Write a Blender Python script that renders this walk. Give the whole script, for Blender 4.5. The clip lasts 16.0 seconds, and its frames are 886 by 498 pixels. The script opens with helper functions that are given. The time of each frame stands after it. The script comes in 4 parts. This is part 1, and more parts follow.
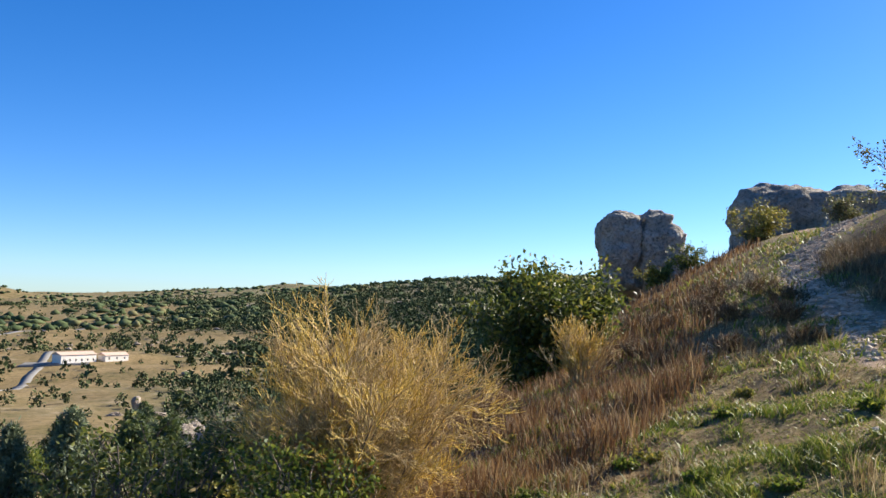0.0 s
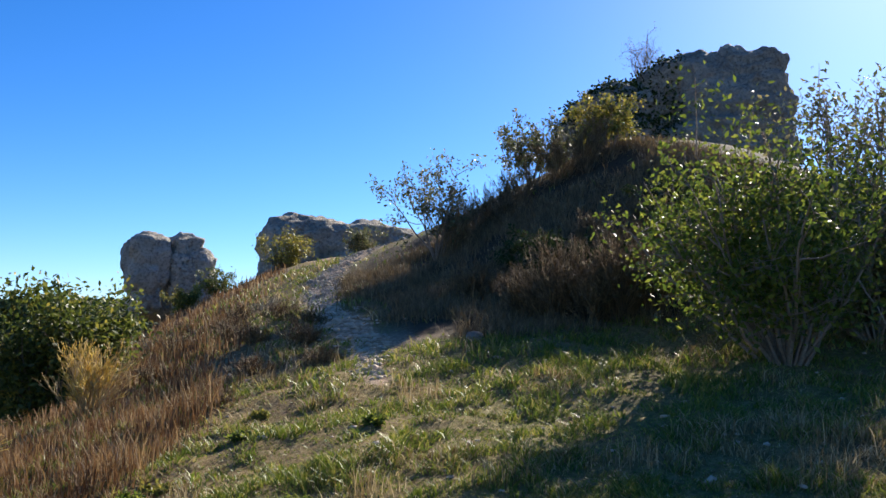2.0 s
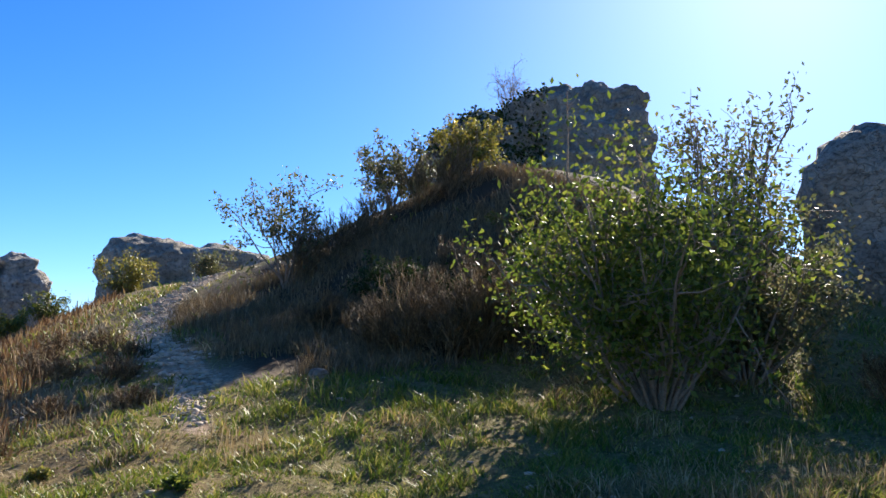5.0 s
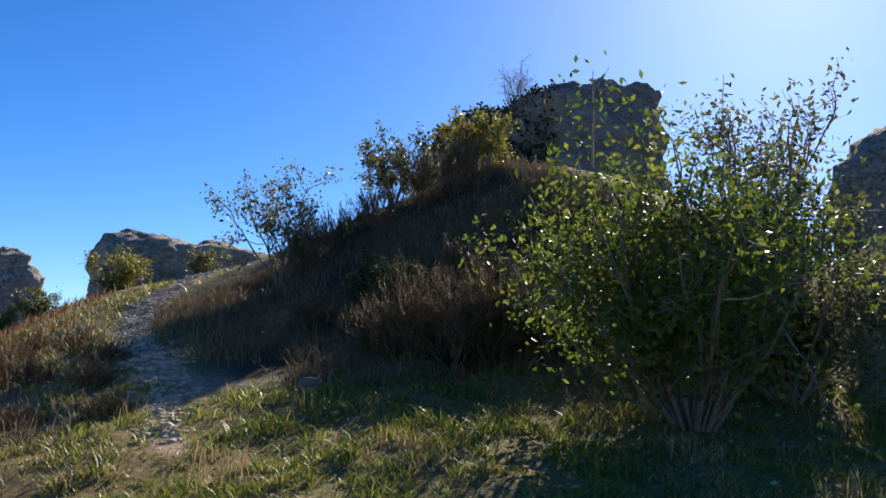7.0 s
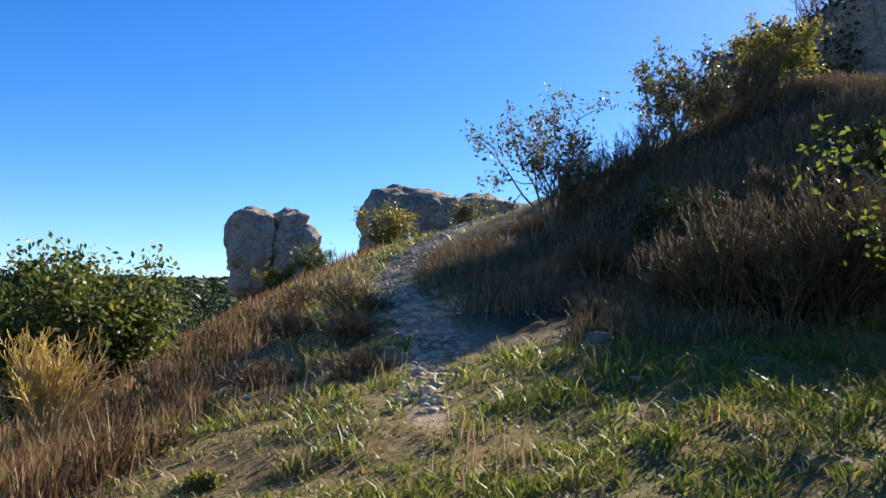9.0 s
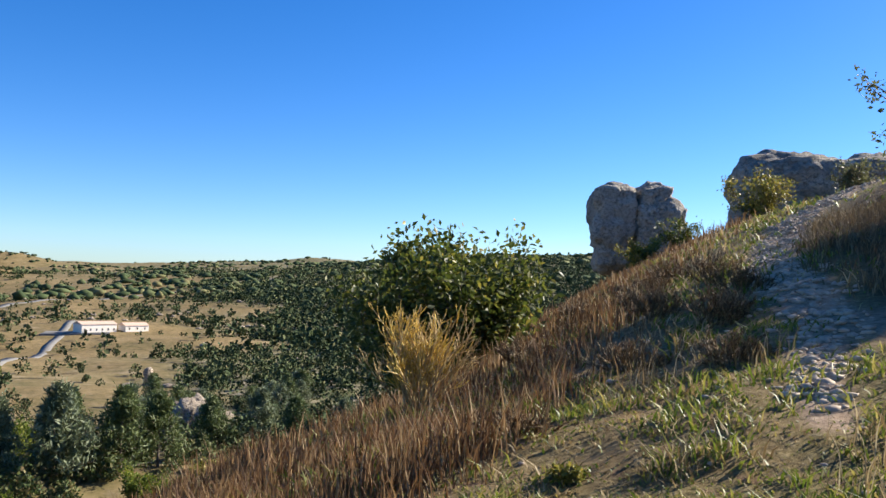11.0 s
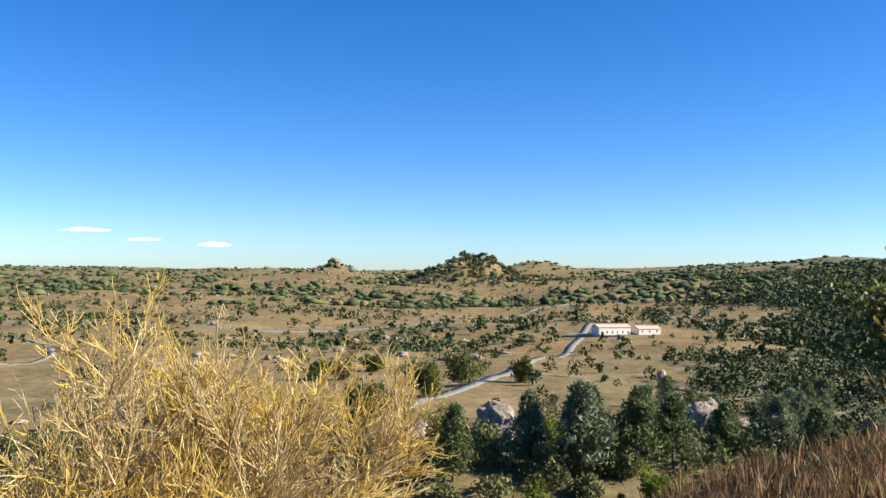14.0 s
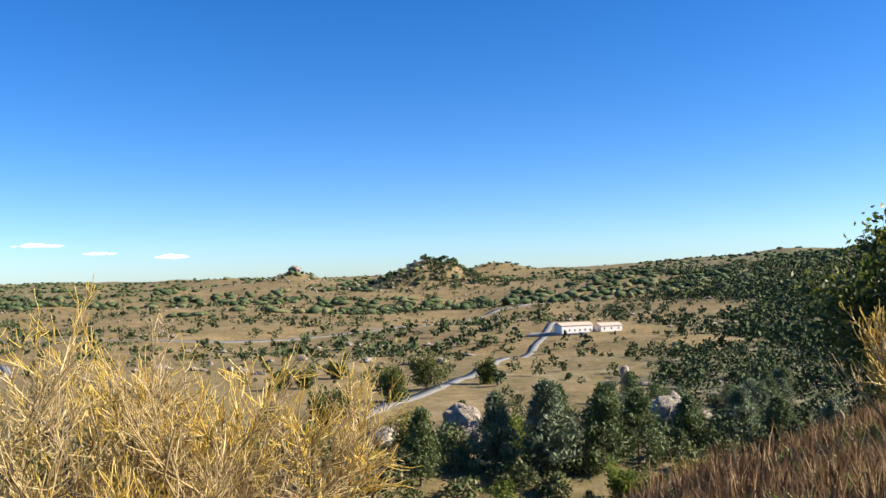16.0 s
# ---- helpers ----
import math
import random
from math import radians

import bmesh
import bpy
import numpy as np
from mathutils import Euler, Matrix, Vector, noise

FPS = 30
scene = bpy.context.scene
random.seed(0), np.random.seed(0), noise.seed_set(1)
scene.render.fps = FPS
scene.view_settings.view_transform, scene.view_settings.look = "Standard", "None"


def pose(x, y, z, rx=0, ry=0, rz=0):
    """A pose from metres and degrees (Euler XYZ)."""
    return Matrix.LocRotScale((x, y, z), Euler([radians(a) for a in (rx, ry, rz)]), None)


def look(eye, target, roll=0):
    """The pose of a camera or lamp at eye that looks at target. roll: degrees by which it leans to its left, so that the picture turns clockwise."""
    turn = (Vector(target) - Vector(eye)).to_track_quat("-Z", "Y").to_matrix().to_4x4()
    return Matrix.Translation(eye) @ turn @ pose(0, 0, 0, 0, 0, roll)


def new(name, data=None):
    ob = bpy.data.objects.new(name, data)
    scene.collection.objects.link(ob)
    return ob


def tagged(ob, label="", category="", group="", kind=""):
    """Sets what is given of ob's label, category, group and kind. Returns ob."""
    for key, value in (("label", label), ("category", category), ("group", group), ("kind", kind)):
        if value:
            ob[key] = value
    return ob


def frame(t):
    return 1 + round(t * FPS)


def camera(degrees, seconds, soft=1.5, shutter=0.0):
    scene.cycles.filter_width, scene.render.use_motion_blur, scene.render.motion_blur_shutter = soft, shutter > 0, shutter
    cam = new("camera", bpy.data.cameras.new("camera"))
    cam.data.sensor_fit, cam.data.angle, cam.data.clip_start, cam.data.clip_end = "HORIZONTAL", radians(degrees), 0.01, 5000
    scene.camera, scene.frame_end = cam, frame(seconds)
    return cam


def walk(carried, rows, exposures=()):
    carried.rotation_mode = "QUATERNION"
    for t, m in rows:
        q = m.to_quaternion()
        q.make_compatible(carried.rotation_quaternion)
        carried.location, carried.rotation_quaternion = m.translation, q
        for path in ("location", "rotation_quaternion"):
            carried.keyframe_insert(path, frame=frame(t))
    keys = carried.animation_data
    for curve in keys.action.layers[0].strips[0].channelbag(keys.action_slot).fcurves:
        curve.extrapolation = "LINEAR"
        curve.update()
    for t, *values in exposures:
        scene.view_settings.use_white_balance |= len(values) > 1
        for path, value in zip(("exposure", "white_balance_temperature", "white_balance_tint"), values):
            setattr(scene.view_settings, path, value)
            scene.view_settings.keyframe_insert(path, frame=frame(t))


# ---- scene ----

cam = camera(54.0, 16.0)
PATH = [
    (0, (0.134, -0.966, 1.648), (0.143, 1.029, 1.779), 1.0),
    (0.5, (0.28, -0.806, 1.638), (0.513, 1.174, 1.793), 0.8),
    (1, (0.254, -0.64, 1.61), (0.772, 1.283, 1.791), 0.5),
    (1.5, (0.221, -0.695, 1.621), (1.024, 1.126, 1.817), 0.1),
    (2, (0.318, -0.687, 1.611), (1.326, 1.028, 1.817), 0.8),
    (2.5, (0.466, -0.584, 1.604), (1.541, 1.089, 1.815), 0.7),
    (3, (0.588, -0.474, 1.588), (1.671, 1.196, 1.78), -1.1),
    (3.5, (0.664, -0.356, 1.555), (1.765, 1.304, 1.733), -1.5),
    (4, (0.745, -0.179, 1.552), (1.875, 1.46, 1.743), -1.0),
    (4.5, (0.986, 0.085, 1.598), (2.183, 1.67, 1.829), 0.0),
    (5, (1.204, 0.297, 1.707), (2.46, 1.828, 1.988), 1.2),
    (7.5, (2.002, 1.526, 1.812), (3.245, 3.068, 2.097), 2.4),
    (8, (2.237, 2.017, 1.781), (3.383, 3.636, 2.032), 2.3),
    (8.5, (2.506, 2.554, 1.761), (3.492, 4.281, 1.974), 2.7),
    (9, (2.67, 2.981, 1.772), (3.423, 4.827, 1.935), 2.3),
    (9.5, (2.749, 3.282, 1.789), (3.264, 5.211, 1.916), 2.5),
    (12, (2.789, 3.552, 1.8), (2.381, 5.509, 1.856), 0.8),
    (12.5, (2.729, 3.599, 1.84), (2.108, 5.5, 1.896), 0.2),
    (13, (2.712, 3.748, 1.832), (1.866, 5.56, 1.887), 0.2),
    (13.5, (2.865, 3.703, 1.864), (1.848, 5.425, 1.905), -0.1),
    (14, (3.015, 3.61, 1.904), (1.899, 5.268, 1.959), 0.7),
    (14.5, (3.173, 3.549, 1.936), (1.978, 5.151, 2.005), 0.5),
    (15, (3.184, 3.604, 1.937), (1.974, 5.196, 1.995), -0.1),
    (15.5, (3.024, 3.758, 1.907), (1.906, 5.415, 1.971), -1.7),
    (16, (2.88, 3.879, 1.876), (1.84, 5.586, 1.939), -1.3),
]
walk(cam, [(t, look(eye, target, roll)) for t, eye, target, roll in PATH],
     exposures=[(0, 1.25), (1.0, 1.2), (2.0, 1.25), (5.0, 1.4), (7.5, 0.95), (8.0, 1.05), (9.0, 1.25), (12.0, 1.22), (16.0, 1.2)])

# ---- light ----
SUN_AZ, SUN_EL = radians(62), radians(30.3)          # clockwise from +y, above the horizon
sun_dir = Vector((math.sin(SUN_AZ) * math.cos(SUN_EL), math.cos(SUN_AZ) * math.cos(SUN_EL), math.sin(SUN_EL)))
world = bpy.data.worlds.new("sky")
world.use_nodes = True
scene.world = world
wn = world.node_tree.nodes
sky = wn.new("ShaderNodeTexSky")
sky.sky_type = "NISHITA"
sky.sun_disc = False
sky.sun_elevation, sky.sun_rotation = SUN_EL, SUN_AZ
sky.altitude, sky.air_density, sky.dust_density, sky.ozone_density = 2200, 1.0, 1.6, 2.0
wn["Background"].inputs["Strength"].default_value = 0.075
hue = wn.new("ShaderNodeHueSaturation")
hue.inputs["Saturation"].default_value = 1.38
tint = wn.new("ShaderNodeMix")
tint.data_type, tint.blend_type = "RGBA", "MULTIPLY"
tint.inputs[0].default_value = 1.0
tint.inputs[7].default_value = (0.72, 0.855, 1.10, 1)
world.node_tree.links.new(sky.outputs[0], hue.inputs["Color"])
world.node_tree.links.new(hue.outputs[0], tint.inputs[6])
world.node_tree.links.new(tint.outputs[2], wn["Background"].inputs["Color"])
sun = new("sun", bpy.data.lights.new("sun", "SUN"))
sun.data.energy, sun.data.angle, sun.data.color = 5.0, radians(0.5), (1.0, 0.92, 0.80)
sun.matrix_world = look(sun_dir * 50, (0, 0, 0))

# ---- materials ----


def material(name, rough=0.85, spec=0.3):
    m = bpy.data.materials.new(name)
    m.use_nodes = True
    b = m.node_tree.nodes["Principled BSDF"]
    b.inputs["Roughness"].default_value = rough
    b.inputs["Specular IOR Level"].default_value = spec
    return m, m.node_tree.nodes, m.node_tree.links, b


def node(nodes, kind, **inputs):
    n = nodes.new(kind)
    for k, v in inputs.items():
        n.inputs[k.replace("_", " ")].default_value = v
    return n


def noise_node(nodes, links, coord, scale, detail=5, rough=0.6):
    n = node(nodes, "ShaderNodeTexNoise", Scale=scale, Detail=detail, Roughness=rough)
    links.new(coord, n.inputs["Vector"])
    return n.outputs["Fac"]


def ramp(nodes, links, fac, stops):
    r = nodes.new("ShaderNodeValToRGB")
    e = r.color_ramp.elements
    while len(e) < len(stops):
        e.new(0.5)
    for el, (p, c) in zip(e, stops):
        el.position, el.color = p, (*c, 1)
    links.new(fac, r.inputs[0])
    return r.outputs[0]


def mix(nodes, links, fac, a, b, mode="MIX"):
    m = nodes.new("ShaderNodeMix")
    m.data_type, m.blend_type = "RGBA", mode
    for sock, v in ((m.inputs[0], fac), (m.inputs[6], a), (m.inputs[7], b)):
        if isinstance(v, (int, float)):
            sock.default_value = v
        elif isinstance(v, tuple):
            sock.default_value = (*v, 1)
        else:
            links.new(v, sock)
    return m.outputs[2]


def bump(nodes, links, bsdf, height, strength, distance):
    b = node(nodes, "ShaderNodeBump", Strength=strength, Distance=distance)
    links.new(height, b.inputs["Height"])
    links.new(b.outputs[0], bsdf.inputs["Normal"])


def leaf_material(name, stops, translucent=0.4, rough=0.5, spec=0.4):
    """Leaves, blades and twigs: the colour differs from island to island, and light shines through."""
    m, n, l, b = material(name, rough, spec)
    g = n.new("ShaderNodeNewGeometry")
    col = ramp(n, l, g.outputs["Random Per Island"], stops)
    l.new(col, b.inputs["Base Color"])
    if translucent:
        tr = n.new("ShaderNodeBsdfTranslucent")
        l.new(col, tr.inputs["Color"])
        mx = n.new("ShaderNodeMixShader")
        mx.inputs[0].default_value = translucent
        l.new(b.outputs[0], mx.inputs[1])
        l.new(tr.outputs[0], mx.inputs[2])
        l.new(mx.outputs[0], n["Material Output"].inputs["Surface"])
    return m


def ground_material():
    m, n, l, b = material("ground", 0.95, 0.1)
    co = n.new("ShaderNodeTexCoord").outputs["Object"]
    at = n.new("ShaderNodeAttribute")
    at.attribute_name = "cover"
    sep = n.new("ShaderNodeSeparateColor")
    l.new(at.outputs["Color"], sep.inputs[0])
    fine = noise_node(n, l, co, 14, 8, 0.7)
    mid = noise_node(n, l, co, 1.7, 6)
    far = noise_node(n, l, co, 0.03, 8, 0.65)
    # dark soil and leaf litter, with the bank's shade put into the colour
    shaded_litter = ramp(n, l, fine, [(0.3, (0.03, 0.022, 0.014)), (0.7, (0.09, 0.065, 0.04))])
    green = ramp(n, l, fine, [(0.3, (0.05, 0.055, 0.015)), (0.55, (0.12, 0.125, 0.035)), (0.75, (0.26, 0.23, 0.10))])
    dry = ramp(n, l, fine, [(0.3, (0.10, 0.06, 0.03)), (0.5, (0.22, 0.14, 0.07)), (0.75, (0.36, 0.26, 0.14))])
    near = mix(n, l, mid, dry, green)
    soil = ramp(n, l, fine, [(0.3, (0.07, 0.04, 0.024)), (0.6, (0.19, 0.115, 0.07)), (0.8, (0.33, 0.24, 0.16))])
    worn = node(n, "ShaderNodeMapRange", From_Min=0.58, From_Max=0.68)
    l.new(noise_node(n, l, co, 2.6, 5, 0.7), worn.inputs["Value"])
    near = mix(n, l, worn.outputs[0], near, soil)
    near = mix(n, l, sep.outputs[0], near, dry)
    stone = ramp(n, l, fine, [(0.3, (0.18, 0.12, 0.075)), (0.55, (0.37, 0.265, 0.175)), (0.75, (0.54, 0.43, 0.31))])
    near = mix(n, l, sep.outputs[1], near, stone)
    field = ramp(n, l, far, [(0.3, (0.16, 0.13, 0.055)), (0.5, (0.26, 0.185, 0.09)), (0.7, (0.34, 0.25, 0.13))])
    patch = ramp(n, l, noise_node(n, l, co, 0.35, 9, 0.8), [(0.4, (0.35, 0.38, 0.3)), (0.55, (0.9, 0.9, 0.85)), (0.75, (1.25, 1.2, 1.15))])
    field = mix(n, l, 0.8, field, patch, "MULTIPLY")
    scrub = ramp(n, l, noise_node(n, l, co, 0.12, 8, 0.75), [(0.35, (0.04, 0.055, 0.02)), (0.52, (0.13, 0.12, 0.06)), (0.66, (0.36, 0.31, 0.24))])
    distant = mix(n, l, alpha_of(n, l, at), field, scrub)
    # mask of the bank ground that is painted darker as if in shade
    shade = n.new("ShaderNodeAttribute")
    shade.attribute_name = "shaded_litter"
    near = mix(n, l, shade.outputs["Fac"], near, shaded_litter)
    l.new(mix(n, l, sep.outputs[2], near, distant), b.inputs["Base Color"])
    bump(n, l, b, fine, 0.7, 0.04)
    return m


def alpha_of(n, l, at):
    return at.outputs["Alpha"]


def rock_material(name, dark, lite, scale=1.0):
    m, n, l, b = material(name, 0.92, 0.15)
    co = n.new("ShaderNodeTexCoord").outputs["Object"]
    big = noise_node(n, l, co, 0.7 * scale, 6)
    fine = noise_node(n, l, co, 7 * scale, 10, 0.7)
    base = ramp(n, l, big, [(0.3, dark), (0.65, lite)])
    spots = ramp(n, l, fine, [(0.35, (0.25, 0.24, 0.22)), (0.5, (0.8, 0.78, 0.74)), (0.7, (1.0, 0.97, 0.92))])
    col = mix(n, l, 0.85, base, spots, "MULTIPLY")
    l.new(col, b.inputs["Base Color"])
    v = node(n, "ShaderNodeTexVoronoi", Scale=2.2 * scale)
    v.feature = "DISTANCE_TO_EDGE"
    st = n.new("ShaderNodeMapping")
    st.inputs["Scale"].default_value = (1, 1, 2.6)
    l.new(co, st.inputs[0])
    wob = n.new("ShaderNodeVectorMath")
    wob.operation = "ADD"
    nz = node(n, "ShaderNodeTexNoise", Scale=3.0 * scale, Detail=4)
    l.new(co, nz.inputs["Vector"])
    l.new(st.outputs[0], wob.inputs[0])
    l.new(nz.outputs["Color"], wob.inputs[1])
    l.new(wob.outputs[0], v.inputs["Vector"])
    crack = node(n, "ShaderNodeMapRange", From_Max=0.06)
    l.new(v.outputs["Distance"], crack.inputs["Value"])
    add = n.new("ShaderNodeMath")
    add.operation = "ADD"
    l.new(fine, add.inputs[0])
    l.new(crack.outputs[0], add.inputs[1])
    bump(n, l, b, add.outputs[0], 0.8, 0.09 / scale)
    return m


def plain_material(name, a, c, scale, rough=0.85):
    m, n, l, b = material(name, rough)
    co = n.new("ShaderNodeTexCoord").outputs["Object"]
    f = noise_node(n, l, co, scale, 7, 0.65)
    l.new(ramp(n, l, f, [(0.3, a), (0.7, c)]), b.inputs["Base Color"])
    bump(n, l, b, f, 0.3, 0.02)
    return m


GROUND = ground_material()
LIMESTONE = rock_material("limestone", (0.26, 0.235, 0.20), (0.50, 0.46, 0.40))
CRAG_ROCK = rock_material("crag_limestone", (0.24, 0.22, 0.19), (0.46, 0.42, 0.36), 1.3)
BARK = plain_material("bark", (0.09, 0.07, 0.05), (0.22, 0.18, 0.14), 30)
GREY_TWIG = plain_material("grey_twig", (0.16, 0.12, 0.09), (0.32, 0.26, 0.20), 30)
LEAF_DARK = leaf_material("oak_leaves", [(0, (0.035, 0.05, 0.010)), (0.5, (0.085, 0.11, 0.018)), (0.9, (0.17, 0.18, 0.032)), (1, (0.32, 0.26, 0.05))])
LEAF_LIGHT = leaf_material("laurel_leaves", [(0, (0.05, 0.08, 0.012)), (0.5, (0.11, 0.15, 0.022)), (1, (0.24, 0.25, 0.04))], 0.5, 0.5, 0.25)
LEAF_GREY = leaf_material("grey_green_leaves", [(0, (0.06, 0.07, 0.03)), (0.6, (0.13, 0.14, 0.06)), (1, (0.24, 0.2, 0.09))], 0.4)
LEAF_YELLOW = leaf_material("yellowing_leaves", [(0, (0.10, 0.11, 0.02)), (0.6, (0.24, 0.22, 0.04)), (1, (0.4, 0.3, 0.06))], 0.4)
IVY = leaf_material("ivy_leaves", [(0, (0.02, 0.032, 0.011)), (1, (0.065, 0.085, 0.026))], 0.15, 0.8, 0.08)
BROOM = leaf_material("dry_broom", [(0, (0.28, 0.19, 0.08)), (0.5, (0.54, 0.39, 0.17)), (1, (0.72, 0.57, 0.29))], 0.25, 0.7)
BROOM_TIP = leaf_material("yellow_broom_tips", [(0, (0.58, 0.40, 0.07)), (0.6, (0.76, 0.54, 0.10)), (1, (0.82, 0.66, 0.28))], 0.3, 0.7)
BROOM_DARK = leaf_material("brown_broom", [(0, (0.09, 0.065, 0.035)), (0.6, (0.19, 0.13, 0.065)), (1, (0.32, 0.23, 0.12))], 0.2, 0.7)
GRASS_GREEN = leaf_material("green_grass", [(0, (0.065, 0.10, 0.010)), (0.55, (0.15, 0.19, 0.022)), (0.85, (0.27, 0.25, 0.05)), (1, (0.40, 0.32, 0.10))], 0.4)
GRASS_DRY = leaf_material("dry_grass", [(0, (0.16, 0.105, 0.045)), (0.6, (0.32, 0.23, 0.105)), (1, (0.50, 0.40, 0.23))], 0.35, 0.7)
GRASS_BROWN = leaf_material("brown_grass", [(0, (0.09, 0.042, 0.018)), (0.6, (0.20, 0.11, 0.046)), (0.9, (0.32, 0.20, 0.09)), (1, (0.46, 0.34, 0.18))], 0.3, 0.7)
FOREST = leaf_material("forest_crowns", [(0, (0.035, 0.052, 0.022)), (0.5, (0.062, 0.085, 0.034)), (0.9, (0.11, 0.125, 0.055)), (1, (0.18, 0.16, 0.07))], 0, 0.8, 0.1)
SCRUB = leaf_material("valley_scrub", [(0, (0.04, 0.07, 0.02)), (0.5, (0.10, 0.13, 0.035)), (0.8, (0.17, 0.16, 0.06)), (1, (0.28, 0.20, 0.09))], 0.25, 0.7)
PINE = leaf_material("pine_needles", [(0, (0.055, 0.085, 0.025)), (1, (0.16, 0.19, 0.06))], 0.2, 0.6)
PINE_GREY = leaf_material("grey_pine_needles", [(0, (0.09, 0.12, 0.06)), (1, (0.21, 0.24, 0.125))], 0.2, 0.6)
PATH_STONE = plain_material("path_stone", (0.33, 0.25, 0.18), (0.52, 0.43, 0.33), 9)
ASPHALT = plain_material("pale_asphalt", (0.14, 0.132, 0.12), (0.21, 0.20, 0.18), 0.5)
RENDER_WALL = plain_material("cream_render", (0.66, 0.60, 0.52), (0.78, 0.73, 0.65), 2)
ROOF_TILE = plain_material("clay_roof", (0.45, 0.31, 0.23), (0.62, 0.47, 0.36), 3)
DARK_PANE = plain_material("dark_pane", (0.03, 0.035, 0.04), (0.05, 0.055, 0.06), 2, 0.2)

# ---- mesh helpers ----
rng = np.random.default_rng(7)


def mesh_object(name, verts, faces, mat, parent=None, smooth=False, label=""):
    me = bpy.data.meshes.new(name)
    verts = np.asarray(verts, dtype=np.float32).reshape(-1, 3)
    faces = np.asarray(faces, dtype=np.int32)
    k = faces.shape[1]
    me.vertices.add(len(verts))
    me.vertices.foreach_set("co", verts.ravel())
    me.loops.add(faces.size)
    me.loops.foreach_set("vertex_index", faces.ravel())
    me.polygons.add(len(faces))
    me.polygons.foreach_set("loop_start", np.arange(0, faces.size, k, dtype=np.int32))
    me.update(calc_edges=True)
    if smooth:
        me.polygons.foreach_set("use_smooth", np.ones(len(faces), dtype=bool))
    me.materials.append(mat)
    ob = new(name, me)
    if parent:
        ob.parent = parent
    if label:
        tagged(ob, label)
    return ob


def part(name, bm, mat, parent, label=""):
    me = bpy.data.meshes.new(name)
    bm.to_mesh(me)
    bm.free()
    me.materials.append(mat)
    ob = new(name, me)
    ob.parent = parent
    return tagged(ob, label)


def lattice(ix, iy, iz):
    h = (ix * 374761393 + iy * 668265263 + iz * 1274126177) & 0x7FFFFFFF
    h = ((h ^ (h >> 13)) * 1103515245 + 12345) & 0x7FFFFFFF
    return ((h ^ (h >> 16)) & 0xFFFF) / 65535.0


def vnoise(x, y, z=0.0):
    x, y, z = np.broadcast_arrays(np.asarray(x, float), np.asarray(y, float), np.asarray(z, float))
    fx, fy, fz = np.floor(x), np.floor(y), np.floor(z)
    ix, iy, iz = (f.astype(np.int64) for f in (fx, fy, fz))
    u, v, w = x - fx, y - fy, z - fz
    u, v, w = (a * a * (3 - 2 * a) for a in (u, v, w))
    r = 0
    for dx in (0, 1):
        for dy in (0, 1):
            for dz in (0, 1):
                r = r + lattice(ix + dx, iy + dy, iz + dz) * (u if dx else 1 - u) * (v if dy else 1 - v) * (w if dz else 1 - w)
    return r * 2 - 1


def fbm(x, y, z=0.0, octaves=4):
    r, a = 0, 1.0
    for k in range(octaves):
        f = 2.0 ** k
        r = r + a * vnoise(x * f + 17 * k, y * f + 5 * k, np.asarray(z) * f + 3 * k)
        a *= 0.5
    return r


# ---- terrain ----
def soft(v, k=1.0):
    return k * np.logaddexp(0, v / k)


def gauss(x, y, cx, cy, sx, sy):
    return np.exp(-0.5 * (((x - cx) / sx) ** 2 + ((y - cy) / sy) ** 2))


def crest_x(y):
    return 1.2 + 0.37 * y


def crest_z(y):
    return 0.065 * (y + 1) + 0.105 * soft(y - 4, 1.5) - 0.11 * soft(y - 30, 3)


def hill_height(x, y):
    yy = np.clip(y, -30, 60)
    d = crest_x(yy) - x
    left, right = soft(d, 0.7), soft(-d, 0.7)
    slope = np.clip(0.13 + 0.02 * yy, 0.12, 0.5)
    z = crest_z(yy) - slope * left - 0.3 * soft(left - 9, 2)
    z = z + 0.1 * np.minimum(right, 14)
    z = z + 3.6 * gauss(x, y, 16.4, 15.4, 3.8, 5.0)
    z = z - 0.25 * soft(y - 52, 3) - 0.2 * soft(-y - 10, 3)
    return z


def valley_height(x, y):
    r = np.hypot(x, y)
    b = np.degrees(np.arctan2(-x, y))
    z = -36 * (1 - np.exp(-r / 120)) + 34 * np.clip((r - 800) / 1900, 0, 1)
    z = z + 64 * np.clip((30 - b) / 30, 0, 1.3) * np.clip((r - 500) / 1000, 0, 1) * (b > -120)
    dome = np.hypot((x + 792) / 74, (y - 1275) / 95)
    z = z + (43 + 11 * fbm(x / 22, y / 22, 3.3, 4)) * np.exp(-0.9 * dome ** 2.6) + 5 * gauss(x, y, -740, 1230, 150, 120)
    z = z + 17 * gauss(x, y, -1179, 1365, 22, 40) + 16 * gauss(x, y, -1179, 1365, 140, 100)
    z = z + 38 * gauss(x, y, -1423, 2641, 75, 120) + 22 * gauss(x, y, -1290, 2710, 90, 120) + 12 * gauss(x, y, -2900, 2200, 500, 300) + 10 * gauss(x, y, -900, 3300, 500, 250)
    k = np.clip(r / 300, 0.03, 1)
    z = z + k * 5 * fbm(x / 130, y / 130, 0.3, 5) + np.clip((r - 900) / 1500, 0, 1) * 16 * fbm(x / 420, y / 420, 4.2, 4)
    return z


